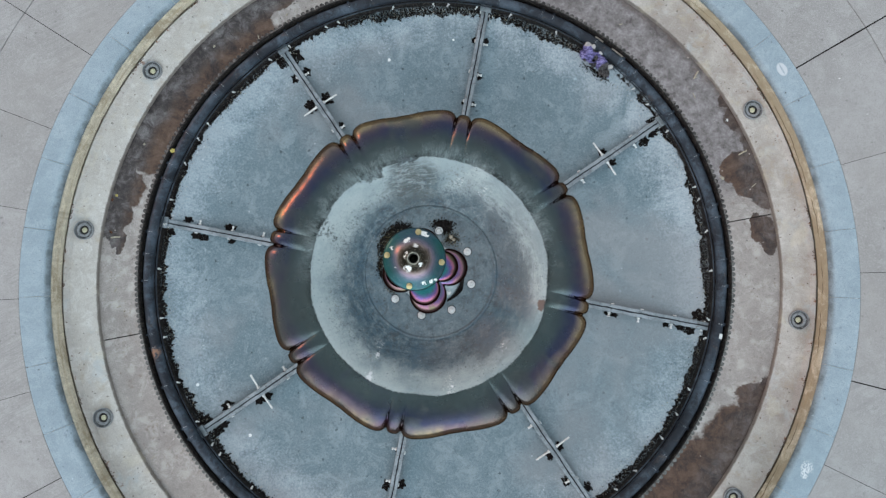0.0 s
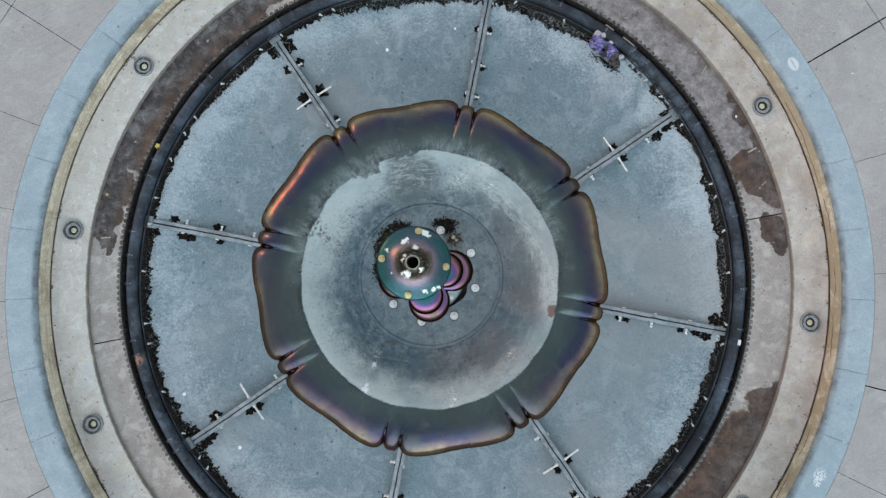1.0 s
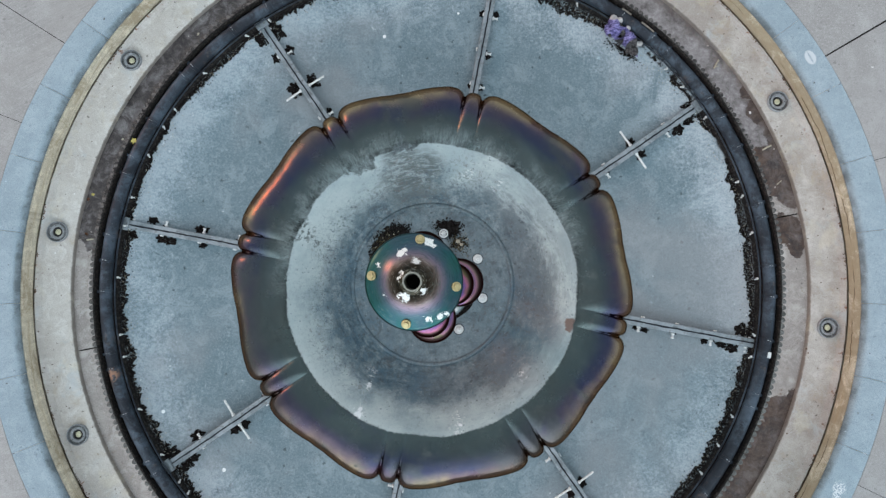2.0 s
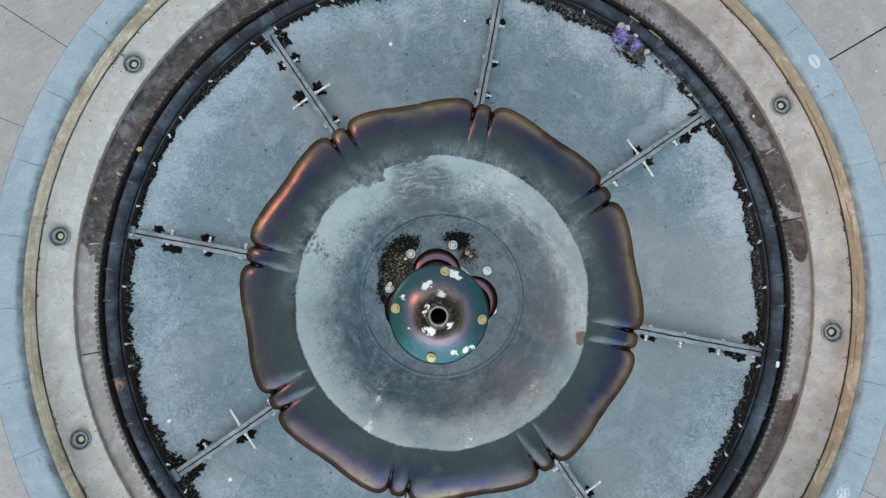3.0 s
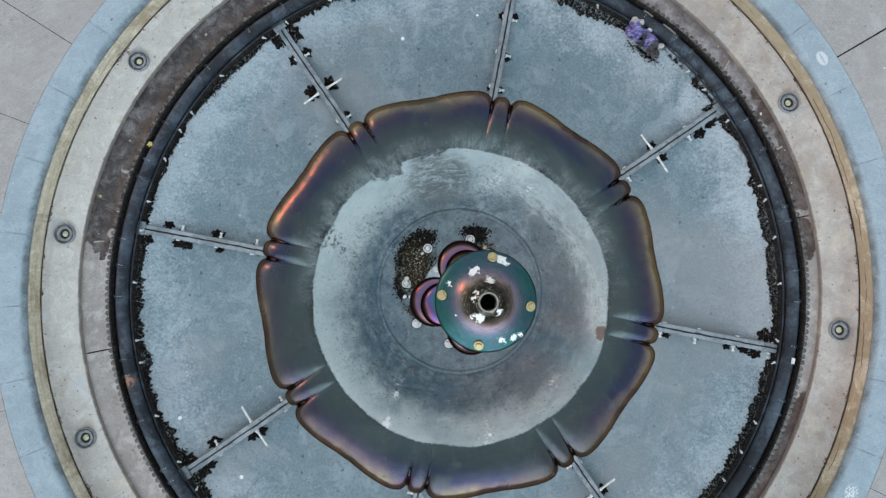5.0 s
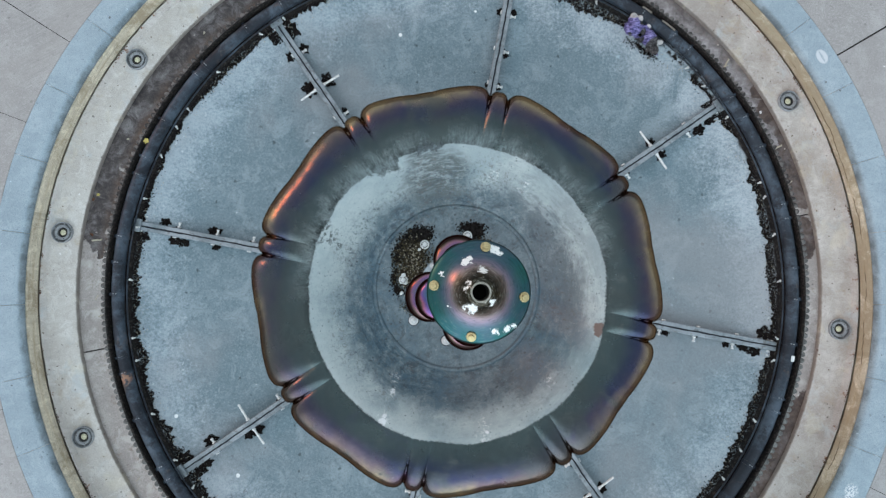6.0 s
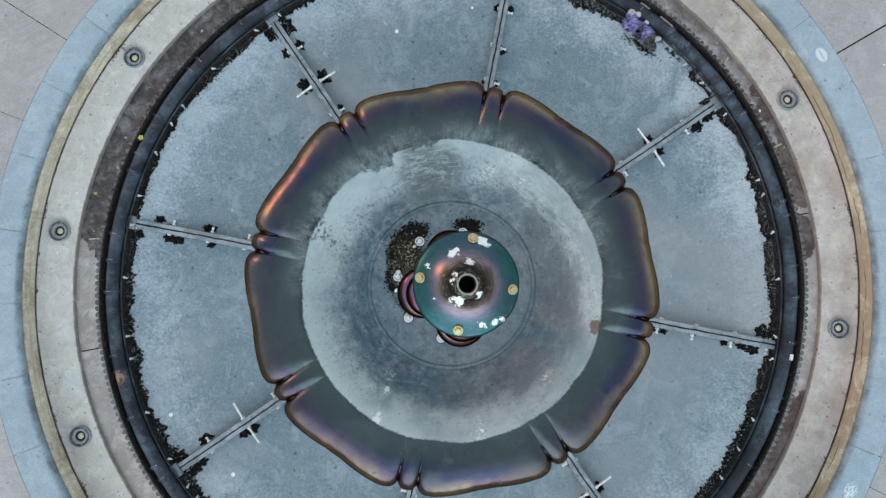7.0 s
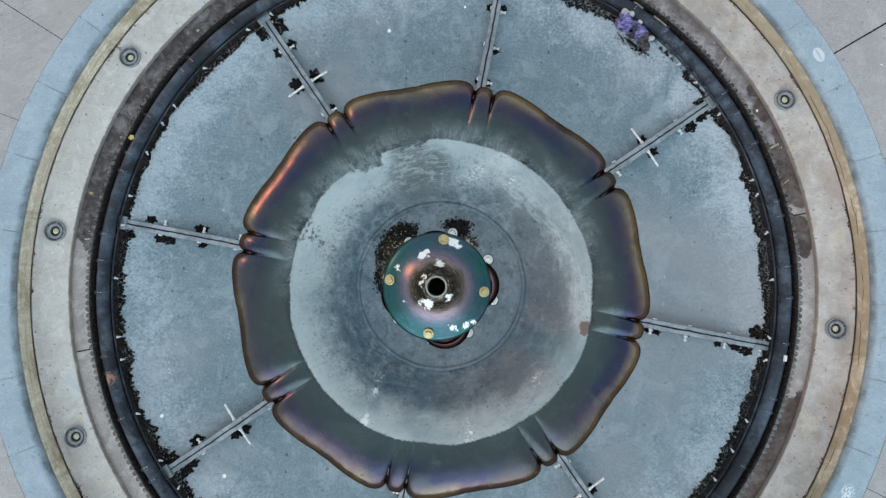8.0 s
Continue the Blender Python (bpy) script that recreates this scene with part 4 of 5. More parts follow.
STATIONS = (1.59, 1.857, 2.165, 2.43)
for k in range(8):
    a = 34.2 + 45 * k
    crossed = k % 2 == 0
    bar = thing("spray_bar", Matrix.Translation((TX, TY, 4.575)) @ pose(0, 0, 0, 0, 0, a),
                "grey steel spray bar with cross rod on the basin floor" if crossed else "grey steel twin-rail spray bar on the basin floor", "pipe", "spray bars of the basin")
    for s in (1, -1):
        link("rail", *boxy((1.62, 0.0335, 0.042), (1.70, s * 0.0177, 0.045), 0.12), STEEL, bar)
    link("sealant", *seam(0.90, 2.50, rng), CLAMP, bar, "dark sealant strip between the rails")
    for i, x in enumerate(STATIONS):
        x1 = x + rng.uniform(-0.012, 0.012)
        if crossed and i == 1:
            continue
        bolt = link("bolt", *stud(x1, -1), BOLT, bar, "pale zinc bolt with nut")
        link("gasket", *rod((x1 + 0.012, -0.034, 0.028), (x1 + 0.012, -0.046, 0.028), 0.020, 10), CLAMP, bolt, "black rubber gasket")
        link("bolt_head", *bolt_head(x1 + 0.018, 1), BOLT, bar, "pale zinc bolt head")
    link("foot", *boxy((0.05, 0.06, 0.035), (1.25, 0, 0.008), 0.1), STEEL, bar)
    link("foot", *boxy((0.05, 0.06, 0.035), (2.30, 0, 0.022), 0.1), STEEL, bar)
    if k != 7:
        link("end_bracket", *boxy((0.06, 0.10, 0.02), (2.47, 0, 0.078), 0.15), STEEL, bar)
    if crossed:
        for s in (1, -1):
            cross = link("cross_rod", *rod((1.862, s * 0.034, 0.05), (1.858, s * 0.178, 0.05), 0.0085), BOLT, bar, "pale steel cross rod")
            link("collar", *rod((1.862, s * 0.034, 0.05), (1.862, s * 0.052, 0.05), 0.0145, 8, 0.2), BOLT, cross, "pale steel collar")

# ---- silt and litter in the lower basin ----
pts = []
for i in range(90000):
    a = rng.uniform(0, 360)
    ca, sa = math.cos(radians(a)), math.sin(radians(a))
    u = noise.noise((4 * ca, 4 * sa, 1.7)) + 0.75 * noise.noise((17 * ca, 17 * sa, 4.0)) + 0.5 * noise.noise((60 * ca, 60 * sa, 2.0)) + 0.5 * noise.noise((170 * ca, 170 * sa, 5.0))
    reach = (0.066 + 0.055 * u + 0.016 * ca) * (1 - min(1, max(0, 1.25 - abs(a - 25.5) / 6.0))) * (0.10 + 1.1 * max(0.0, noise.noise((24 * ca, 24 * sa, 9.0))) if 36 < a < 50.5 else 0.68 if 52 <= a < 62 else 0.6 if 118 < a < 178 else 0.66 if a > 285 or a < 19 else 1.0)
    if reach < 0.008:
        continue
    r = 2.480 - max(0.010, reach + 0.012) * rng.random() ** 0.8 - (abs(rng.gauss(0, 0.025)) if rng.random() < 0.025 else 0)
    pts.append((r * ca, r * sa, 4.600 + 0.17 * max(0, r - 2.3) + 0.3 * max(0, r - 2.45)))
tagged(link("silt", *crumbs(pts, 0.0018, 0.0064, rng), DIRT, smooth=False), "black silt and leaf crumbs along the basin edge", "silt", kind="stuff").location = (TX, TY, 0)
pts = []
for i in range(1500):
    a = rng.uniform(0, 360)
    pts.append((*polar(rng.uniform(2.562, 2.588), a)[:2], 4.672 + rng.uniform(-0.01, 0.01)))
tagged(link("gutter_silt", *crumbs(pts, 0.008, 0.016, rng), DIRT, smooth=False), "black wet silt between pipe and stone edge", "silt", kind="stuff").location = (TX, TY, 0)
pts = []
heaps = {0: ((1.90, 1, 0.045), (1.90, -1, 0.05), (2.26, -1, 0.06), (2.36, -1, 0.05)),
         1: ((1.60, -1, 0.03), (1.87, -1, 0.035), (2.19, -1, 0.035), (1.60, 1, 0.02), (2.18, 1, 0.03)),
         2: ((1.61, -1, 0.035), (1.90, -1, 0.07), (1.93, 1, 0.075), (2.20, -1, 0.05), (2.20, 1, 0.045), (2.38, -1, 0.085), (2.40, 1, 0.07)),
         3: ((1.89, -1, 0.05), (1.92, -1, 0.045), (1.88, 1, 0.035), (2.12, 1, 0.05), (2.20, 1, 0.05), (2.28, -1, 0.045), (2.43, 1, 0.07)),
         4: ((1.86, 1, 0.06), (1.93, 1, 0.045), (2.20, -1, 0.06), (2.30, 1, 0.05), (2.38, 1, 0.06), (2.42, -1, 0.07)),
         7: ((1.59, -1, 0.025), (1.66, -1, 0.03), (2.12, -1, 0.03), (2.25, -1, 0.04), (2.34, -1, 0.06), (2.38, 1, 0.075))}
for k in range(8):
    a = 34.2 + 45 * k
    ca, sa = math.cos(radians(a)), math.sin(radians(a))
    for x, s, size in heaps.get(k, ((1.90, 1, 0.05), (1.92, -1, 0.05), (2.18, -1, 0.05), (2.31, 1, 0.05), (2.40, -1, 0.06))):
        lean = rng.uniform(0, 6.28)
        for i in range(int(130000 * size * size) + 60):
            t, d = rng.uniform(0, 6.283), math.sqrt(rng.random())
            edge = 0.72 + 0.36 * math.sin(2 * t + lean) * math.sin(3 * t - 2 * lean) + 0.30 * noise.noise((3 * math.cos(t), 3 * math.sin(t), 7 * x + s))
            x1, y1 = x + 1.1 * size * d * edge * math.cos(t), s * (0.036 + max(0.0, 0.55 * size + 0.8 * size * d * edge * math.sin(t)))
            pts.append((x1 * ca - y1 * sa, x1 * sa + y1 * ca, 4.568 + 0.08 * max(0, x1 - 1.9) + 0.11 * max(0, x1 - 2.3)))
tagged(link("bar_silt", *crumbs(pts, 0.0025, 0.0075, rng), DIRT, smooth=False), "black silt caught beside the spray bars", "silt", kind="stuff").location = (TX, TY, 0)
pts = []
for i in range(1700):
    a = rng.uniform(0, 360)
    r = 2.45 - abs(rng.gauss(0, 0.05))
    pts.append((*polar(r, a)[:2], 4.608 + 0.16 * max(0, r - 2.3)))
for i in range(160):
    pts.append((*polar(rng.uniform(2.560, 2.586), rng.uniform(0, 360))[:2], 4.690))
tagged(link("husks", *crumbs(pts, 0.0012, 0.0048, rng, 0.4), PEBBLE, smooth=False), "pale husks and shell grit in the silt", "grit", kind="stuff").location = (TX, TY, 0)


def lump(at, size, turn, seed, rough=0.18, n=14):
    """A soft rounded lump with folds."""
    v, f = [], []
    m = Matrix.Translation(at) @ pose(0, 0, 0, *turn)
    for i in range(n + 1):
        ph = math.pi * i / n
        for j in range(2 * n):
            th = math.pi * j / n
            d = Vector((math.sin(ph) * math.cos(th), math.sin(ph) * math.sin(th), math.cos(ph)))
            s = 1 + rough * noise.noise(d * 2.2 + Vector((seed, 0, 0))) + 0.5 * rough * noise.noise(d * 6 + Vector((0, seed, 0)))
            v.append((m @ Vector((d.x * size[0] * s, d.y * size[1] * s, d.z * size[2] * s)))[:])
    for i in range(n):
        for j in range(2 * n):
            a, b = i * 2 * n + j, i * 2 * n + (j + 1) % (2 * n)
            f.append((a, a + 2 * n, b + 2 * n, b))
    return v, f


doll_lumps = [((0.0, -0.005, 0.055), (0.072, 0.060, 0.055), 20, 0.35), ((0.118, -0.082, 0.045), (0.058, 0.052, 0.048), -55, 0.35), ((0.068, -0.020, 0.045), (0.045, 0.026, 0.032), -30, 0.3), ((0.0, 0.040, 0.07), (0.050, 0.030, 0.040), 0, 0.2),
              ((0.055, -0.080, 0.010), (0.050, 0.022, 0.010), -30, 0.8), ((0.150, -0.155, 0.012), (0.060, 0.036, 0.012), -40, 0.8), ((-0.010, 0.068, 0.080), (0.027, 0.024, 0.026), 20, 0.5), ((0.042, 0.054, 0.085), (0.022, 0.023, 0.024), -30, 0.5),
              ((0.112, 0.000, 0.070), (0.024, 0.017, 0.018), -25, 0.25), ((0.092, -0.012, 0.055), (0.026, 0.020, 0.026), 0, 0.2), ((0.205, -0.118, 0.045), (0.022, 0.019, 0.020), -30, 0.5), ((0.165, -0.105, 0.030), (0.045, 0.022, 0.022), -20, 0.4)]
doll = link("rag_doll", *joined([lump(c, s, (0, 0, a), i + 1, k) for i, (c, s, a, k) in enumerate(doll_lumps)]), DOLL, sharp=180)
fuse = doll.modifiers.new("fuse", "REMESH")
fuse.mode, fuse.voxel_size, fuse.use_smooth_shade = "VOXEL", 0.006, True
doll.matrix_world = Matrix.Translation(polar(2.420, 54.9, 4.640))
tagged(doll, "soggy purple and white rag doll lying in silt", "doll")
pts = [(*polar(2.40 + rng.gauss(0, 0.035), 51 + rng.gauss(0, 1.8))[:2], 4.61) for i in range(900)]
tagged(link("doll_silt", *crumbs(pts, 0.003, 0.009, rng), DIRT, smooth=False), "black silt heaped round the rag doll", "silt", kind="stuff")

lv = [(0.022 * math.cos(t) * (1 + 0.25 * math.cos(5 * t)), 0.018 * math.sin(t) * (1 + 0.25 * math.cos(5 * t)), 0.004 * math.cos(3 * t)) for t in np.linspace(0, 2 * math.pi, 21)[:-1]]
lv2 = [(x, y, z - 0.0015) for x, y, z in lv]
lf = [tuple(range(20)), tuple(reversed(range(20, 40)))] + [(i, 20 + i, 20 + (i + 1) % 20, (i + 1) % 20) for i in range(20)]
leaf = link("fallen_leaf", lv + lv2, lf, LEAF, smooth=False)
leaf.matrix_world = Matrix.Translation(polar(2.556, 155.0, 4.748)) @ pose(0, 0, 0, 8, -10, 40)
tagged(leaf, "small yellow leaf fallen on the dark pipe", "leaf")
tag = link("cable_tag", *boxy((0.030, 0.045, 0.016), (0, 0, 0), 0.15), WHITE)
tag.matrix_world = Matrix.Translation(polar(2.562, -12.4, 4.742)) @ pose(0, 0, 0, 0, 12, -12)
tagged(tag, "small white plastic tag clipped on the pipe", "tag")
for a, w in ((55.0, 1.9), (50.5, 2.7)):
    strip = link("tan_strip", *lathe([(2.563, 4.734), (2.577, 4.731), (2.577, 4.736), (2.561, 4.741)], 6, a - w / 2, a + w / 2, closed=True), TAPE)
    strip.location = (TX, TY, 0)
    tagged(strip, "tan strip of tape along the pipe", "tape")

# ---- upper bowl ----
bowl = thing("upper_bowl", (BX, BY, 4.54), "bronze petalled fountain bowl with worn grey paint inside", "fountain bowl")
BZ = 4.54


def petals(th, r, z):
    """Broad lobes and, every 45 degrees, a small rounded lobe between two creases that run in from the rim."""
    if r < 0.60:
        return r, z
    d = (math.degrees(th) - 32.25 + 22.5) % 45 - 22.5
    e = abs(d)
    crease = math.degrees(0.0505 / r)
    if e < crease:
        k = 1.062 - 0.026 * (e / crease) ** 4
    else:
        k = 1.036 + 0.042 * (1 - math.exp(-(e - crease) / 1.2)) - 0.032 * min(1, max(0, (e - 7) / 13)) ** 1.2
    out = min(1, max(0, (r - 0.70) / 0.33))
    away = abs(radians(e - crease) * r)
    start = min(1, max(0, (r - 0.775) / 0.10))
    depth = 0.021 * start * start * (3 - 2 * start)
    if e < crease:
        fall = depth * (e / crease) ** 2.1
    else:
        fall = depth * math.exp(-away / 0.026)
    swell = 0.006 * math.cos(radians(d * 4)) * out
    return r * (1 + (k / 1.05 - 1) * out), z - fall - swell


turned("stem", [(0.3, 0.02), (0.34, 0.05), (0.22, 0.15), (0.17, 0.45), (0.19, 0.85), (0.33, 1.12), (0.45, 1.17)], OUTSIDE, bowl, n=64)
RIM, LIP, LIP_Z = 1.0815, 0.140, 5.9715
prof = [(0.30, 5.70), (0.55, 5.74), (0.80, 5.87), (0.93, 5.925), (1.0, 5.935), (1.055, 5.945)]
prof += [(RIM - LIP + LIP * math.cos(radians(a)), LIP_Z + LIP * math.sin(radians(a))) for a in (-10, -5, 0, 7, 14, 20, 26, 32, 38, 44, 50, 56, 62, 68, 74, 80, 85)]
prof += [(0.928, 6.1135), (0.90, 6.113), (0.87, 6.110), (0.84, 6.105), (0.81, 6.098), (0.785, 6.091), (0.765, 6.082), (0.74, 6.067), (0.70, 6.038), (0.65, 5.993), (0.60, 5.942), (0.54, 5.884), (0.50, 5.853),
         (0.470, 5.838), (0.466, 5.844), (0.458, 5.846), (0.449, 5.844), (0.445, 5.832), (0.30, 5.830), (0.001, 5.830)]
prof = [(r, z - BZ) for r, z in prof]
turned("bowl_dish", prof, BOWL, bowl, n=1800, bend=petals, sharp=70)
washer, washer_f = lathe([(0.001, 0), (0.026, 0), (0.027, 0.003), (0.026, 0.007), (0.018, 0.008), (0.018, 0.003), (0.001, 0.003)], 24)
nut, nut_f = joined([rod((0, 0, 0.003), (0, 0, 0.022), 0.0155, 6, 0.2), rod((0, 0, 0.02), (0, 0, 0.034), 0.008, 10, 0.3)])
wm = nm = None
for a in (-143.5, -101.6, -60.3, -16.4, 28.0, 76.4, 124.9, 170.5):
    x, y, z = polar(0.300, a + 1.0)
    at = Matrix.Translation((x, y, 5.8295 - BZ)) @ pose(0, 0, 0, 0, 0, rng.uniform(0, 60))
    if wm is None:
        w = link("washer", washer, washer_f, WHITE, bowl, "pale round washer")
        u = link("nut", nut, nut_f, BOLT, w, "zinc hexagon nut")
        wm, nm = w.data, u.data
    else:
        w, u = new("washer", wm), new("nut", nm)
        w.parent, u.parent = bowl, w
        tagged(w, "pale round washer"), tagged(u, "zinc hexagon nut")
    w.matrix_basis = at
    gasket = link("gasket", *lathe([(0.02, 0.0), (0.0315, 0.0), (0.031, 0.002), (0.02, 0.0025)], 24), CLAMP, bowl, "black rubber gasket")
    gasket.matrix_basis = at

# silt and grit heaps round the column foot
pts, grit, pale = [], [], []
for cx, cy, sx, sy, count in ((0.085, 0.325, 0.05, 0.022, 900), (0.115, 0.30, 0.03, 0.03, 700), (-0.205, 0.285, 0.05, 0.035, 1600), (-0.255, 0.245, 0.045, 0.035, 1500), (-0.30, 0.20, 0.035, 0.045, 700), (-0.335, 0.16, 0.022, 0.05, 260), (-0.35, 0.04, 0.018, 0.05, 200), (-0.33, -0.03, 0.025, 0.025, 150), (0.06, 0.30, 0.03, 0.03, 150)):
    for i in range(count):
        pts.append((cx + rng.gauss(0, sx * 0.6), cy + rng.gauss(0, sy * 0.6), 5.833))
for cx, cy, sx, sy, count in ((-0.245, 0.165, 0.075, 0.08, 3000), (-0.255, 0.06, 0.07, 0.07, 1900), (-0.24, -0.12, 0.06, 0.03, 300), (0.15, 0.22, 0.045, 0.04, 420)):
    for i in range(count):
        q = (cx + rng.gauss(0, sx * 0.6), cy + rng.gauss(0, sy * 0.6), 5.835)
        (grit if rng.random() < 0.8 else pts).append(q)
        if rng.random() < 0.05:
            pale.append((q[0], q[1], 5.842))
for i in range(2600):
    a = -28 + 22 * (rng.random() + rng.random() - 1) * 1.4
    wide = 0.026 * max(0.25, 1 - abs(a + 28) / 34)
    x, y, z = polar(0.222 + wide * rng.random(), a, 5.833)
    pts.append((x, y - 0.02, z))
tagged(link("bowl_silt", *crumbs(pts, 0.002, 0.007, rng), DIRT, smooth=False), "black silt heaped on the bowl floor", "silt", kind="stuff")
tagged(link("bowl_grit", *crumbs(grit, 0.0015, 0.005, rng), GRIT, smooth=False), "olive brown grit heaped on the bowl floor", "grit", kind="stuff")
tagged(link("bowl_shells", *crumbs(pale, 0.0015, 0.004, rng), PEBBLE, smooth=False), "pale shell bits among the grit", "grit", kind="stuff")
for x, y, s in ((-0.30, 0.055, 0.015), (-0.285, 0.012, 0.011), (-0.31, -0.045, 0.012), (-0.28, -0.045, 0.011), (0.145, 0.235, 0.014), (0.165, 0.215, 0.011), (-0.21, 0.20, 0.010)):
    st = link("pebble", *lump((x, y, 5.832 + 0.5 * s), (s, s * 0.8, 0.6 * s), (0, 0, 40), 3 + 9 * x, 0.2, 6), PEBBLE if x > 0 else WHITE)
    tagged(st, "pale pebble lying in grit on the bowl floor", "pebble")

# ---- petal column ----
column = thing("petal_column", (0.0, -0.020, 5.83), "colour-shifting bronze column with two tiers of four round petals", "fountain column")
CZ = 5.83
turned("flange", [(0.001, 0.0), (0.205, 0.0), (0.21, 0.008), (0.205, 0.02), (0.12, 0.03), (0.085, 0.06)], FLANGE, column, "grey round flange", n=64)
for a in (-45.7, 44.3, 136.1, 224.3):
    w = link("washer", washer, washer_f, WHITE, column, "pale round washer")
    w.matrix_basis = Matrix.Translation(polar(0.186, a, 0.0205)) @ Matrix.Diagonal((0.62, 0.62, 0.8, 1))
    u = link("nut", nut, nut_f, BOLT, w, "zinc hexagon nut")
turned("shaft", [(0.085, 0.05), (0.075, 0.2), (0.085, 0.5), (0.065, 0.9), (0.06, 1.02), (0.055, 1.3), (0.045, 1.55), (0.034, 1.85), (0.03, 2.09)], PETAL, column, n=48)


def clover(th, r, z):
    """Four round lobes; r below 0.08 stays a circle."""
    d = (math.degrees(th) - 8 + 45) % 90 - 45
    s, c0 = math.sin(radians(d)), math.cos(radians(d))
    shape = (0.125 * c0 + math.sqrt(max(0, 0.095 ** 2 - (0.125 * s) ** 2))) / 0.22
    k = min(1, max(0, (r - 0.07) / 0.06))
    return r * (1 + (shape - 1) * k), z


def petal_ring(size, z):
    prof = [(0.05, z - 0.14), (0.45, z - 0.10), (0.80, z - 0.075), (0.95, z - 0.055), (1.0, z - 0.03), (0.985, z - 0.012), (0.94, z), (0.86, z + 0.008), (0.75, z + 0.012), (0.6, z + 0.014), (0.45, z + 0.016), (0.25, z + 0.02), (0.2, z + 0.05)]
    return [(r * size, h - CZ) for r, h in prof]


turned("lower_petals", petal_ring(0.222, 6.95), PETAL_LOW, column, "purple and bronze lacquered petals", n=160, bend=clover)
turned("upper_petals", petal_ring(0.165, 7.33), PETAL, column, "teal and pink lacquered petals", n=160, bend=clover)

# ---- finial ----
finial = thing("finial", (0.0, 0.0, 7.92), "teal and violet lacquered bronze cap with chipped paint", "finial")
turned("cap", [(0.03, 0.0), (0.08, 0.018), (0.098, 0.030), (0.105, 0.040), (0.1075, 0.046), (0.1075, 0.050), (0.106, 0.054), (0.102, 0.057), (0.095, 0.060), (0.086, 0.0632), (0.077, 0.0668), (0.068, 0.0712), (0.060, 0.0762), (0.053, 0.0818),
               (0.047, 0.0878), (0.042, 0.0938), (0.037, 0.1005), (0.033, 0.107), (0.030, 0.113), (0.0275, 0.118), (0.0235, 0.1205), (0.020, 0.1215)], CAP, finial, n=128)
turned("nozzle", [(0.0195, 0.09), (0.0205, 0.10), (0.0205, 0.127), (0.0198, 0.1295), (0.0172, 0.1295), (0.0164, 0.127), (0.0164, 0.04)], CHROME, finial, "worn steel nozzle", n=40)
turned("bore", [(0.001, 0.045), (0.0166, 0.045)], BORE, finial, "dark bore", n=24)
v1, f1 = lathe([(0.0001, -0.006), (0.0105, -0.006), (0.0105, 0.0015), (0.0095, 0.0025), (0.0001, 0.0025)], 20)
v2, f2 = rod((0, 0, 0.002), (0, 0, 0.007), 0.0070, 6, 0.15)
for a in (172, 81.5, -6.6, -100):
    at = Matrix.Translation(polar(0.093, a, 0.063)) @ pose(0, 0, 0, 0, 0, a) @ pose(0, 0, 0, 0, 18, 0)
    w = link("washer", v1, f1, BRASS, finial, "tarnished brass washer")
    w.matrix_basis = at
    link("bolt", v2, f2, BRASS, w, "tarnished brass hexagon bolt")

# ---- pool lights ----
light = thing("pool_light", (0, 0, 0), "round grey metal pool light with dull yellow lens", "pool light", "lights on the pool ledge")
turned("collar", [(0.146, 0.0), (0.160, 0.0), (0.160, 0.046), (0.157, 0.050), (0.152, 0.050), (0.149, 0.046), (0.148, 0.004), (0.118, 0.004)], LAMP_RING, light, "dull grey metal collar", n=48)
turned("gutter", [(0.149, 0.006), (0.144, 0.014), (0.128, 0.015), (0.122, 0.012), (0.117, 0.004)], LAMP_CUP, light, "dull dark grey ring", n=48)
turned("trim_ring", [(0.119, 0.0), (0.117, 0.026), (0.112, 0.031), (0.090, 0.032), (0.080, 0.027), (0.077, 0.004)], LAMP_RING, light, "wide dull grey metal ring", n=48)
for i in range(5):
    link("spacer", *rod(polar(0.116, 72 * i + 20, 0.022), polar(0.150, 72 * i + 20, 0.022), 0.008, 6), LAMP_RING, light, "grey metal spacer")
turned("bezel", [(0.079, 0.003), (0.074, 0.008), (0.064, 0.009), (0.050, 0.006), (0.044, 0.003)], LAMP_BODY, light, n=40)
turned("lens", [(0.001, 0.022), (0.02, 0.020), (0.036, 0.013), (0.046, 0.002)], LAMP_LENS, light, "dull yellow glass lens", n=32)
for i in range(6):
    link("screw", *rod(polar(0.098, 60 * i, 0.028), polar(0.098, 60 * i, 0.036), 0.005, 6), LAMP_BODY, light)
angles = [144.39, 172.56, -157.17, 28.08, -6.75, -36.7]
light.matrix_world = Matrix.Translation(polar(5.996, angles[0], 0.002))
for a in angles[1:]:
    copy_thing(light, Matrix.Translation(polar(5.996, a, 0.002)) @ pose(0, 0, 0, 0, 0, 2 * a))

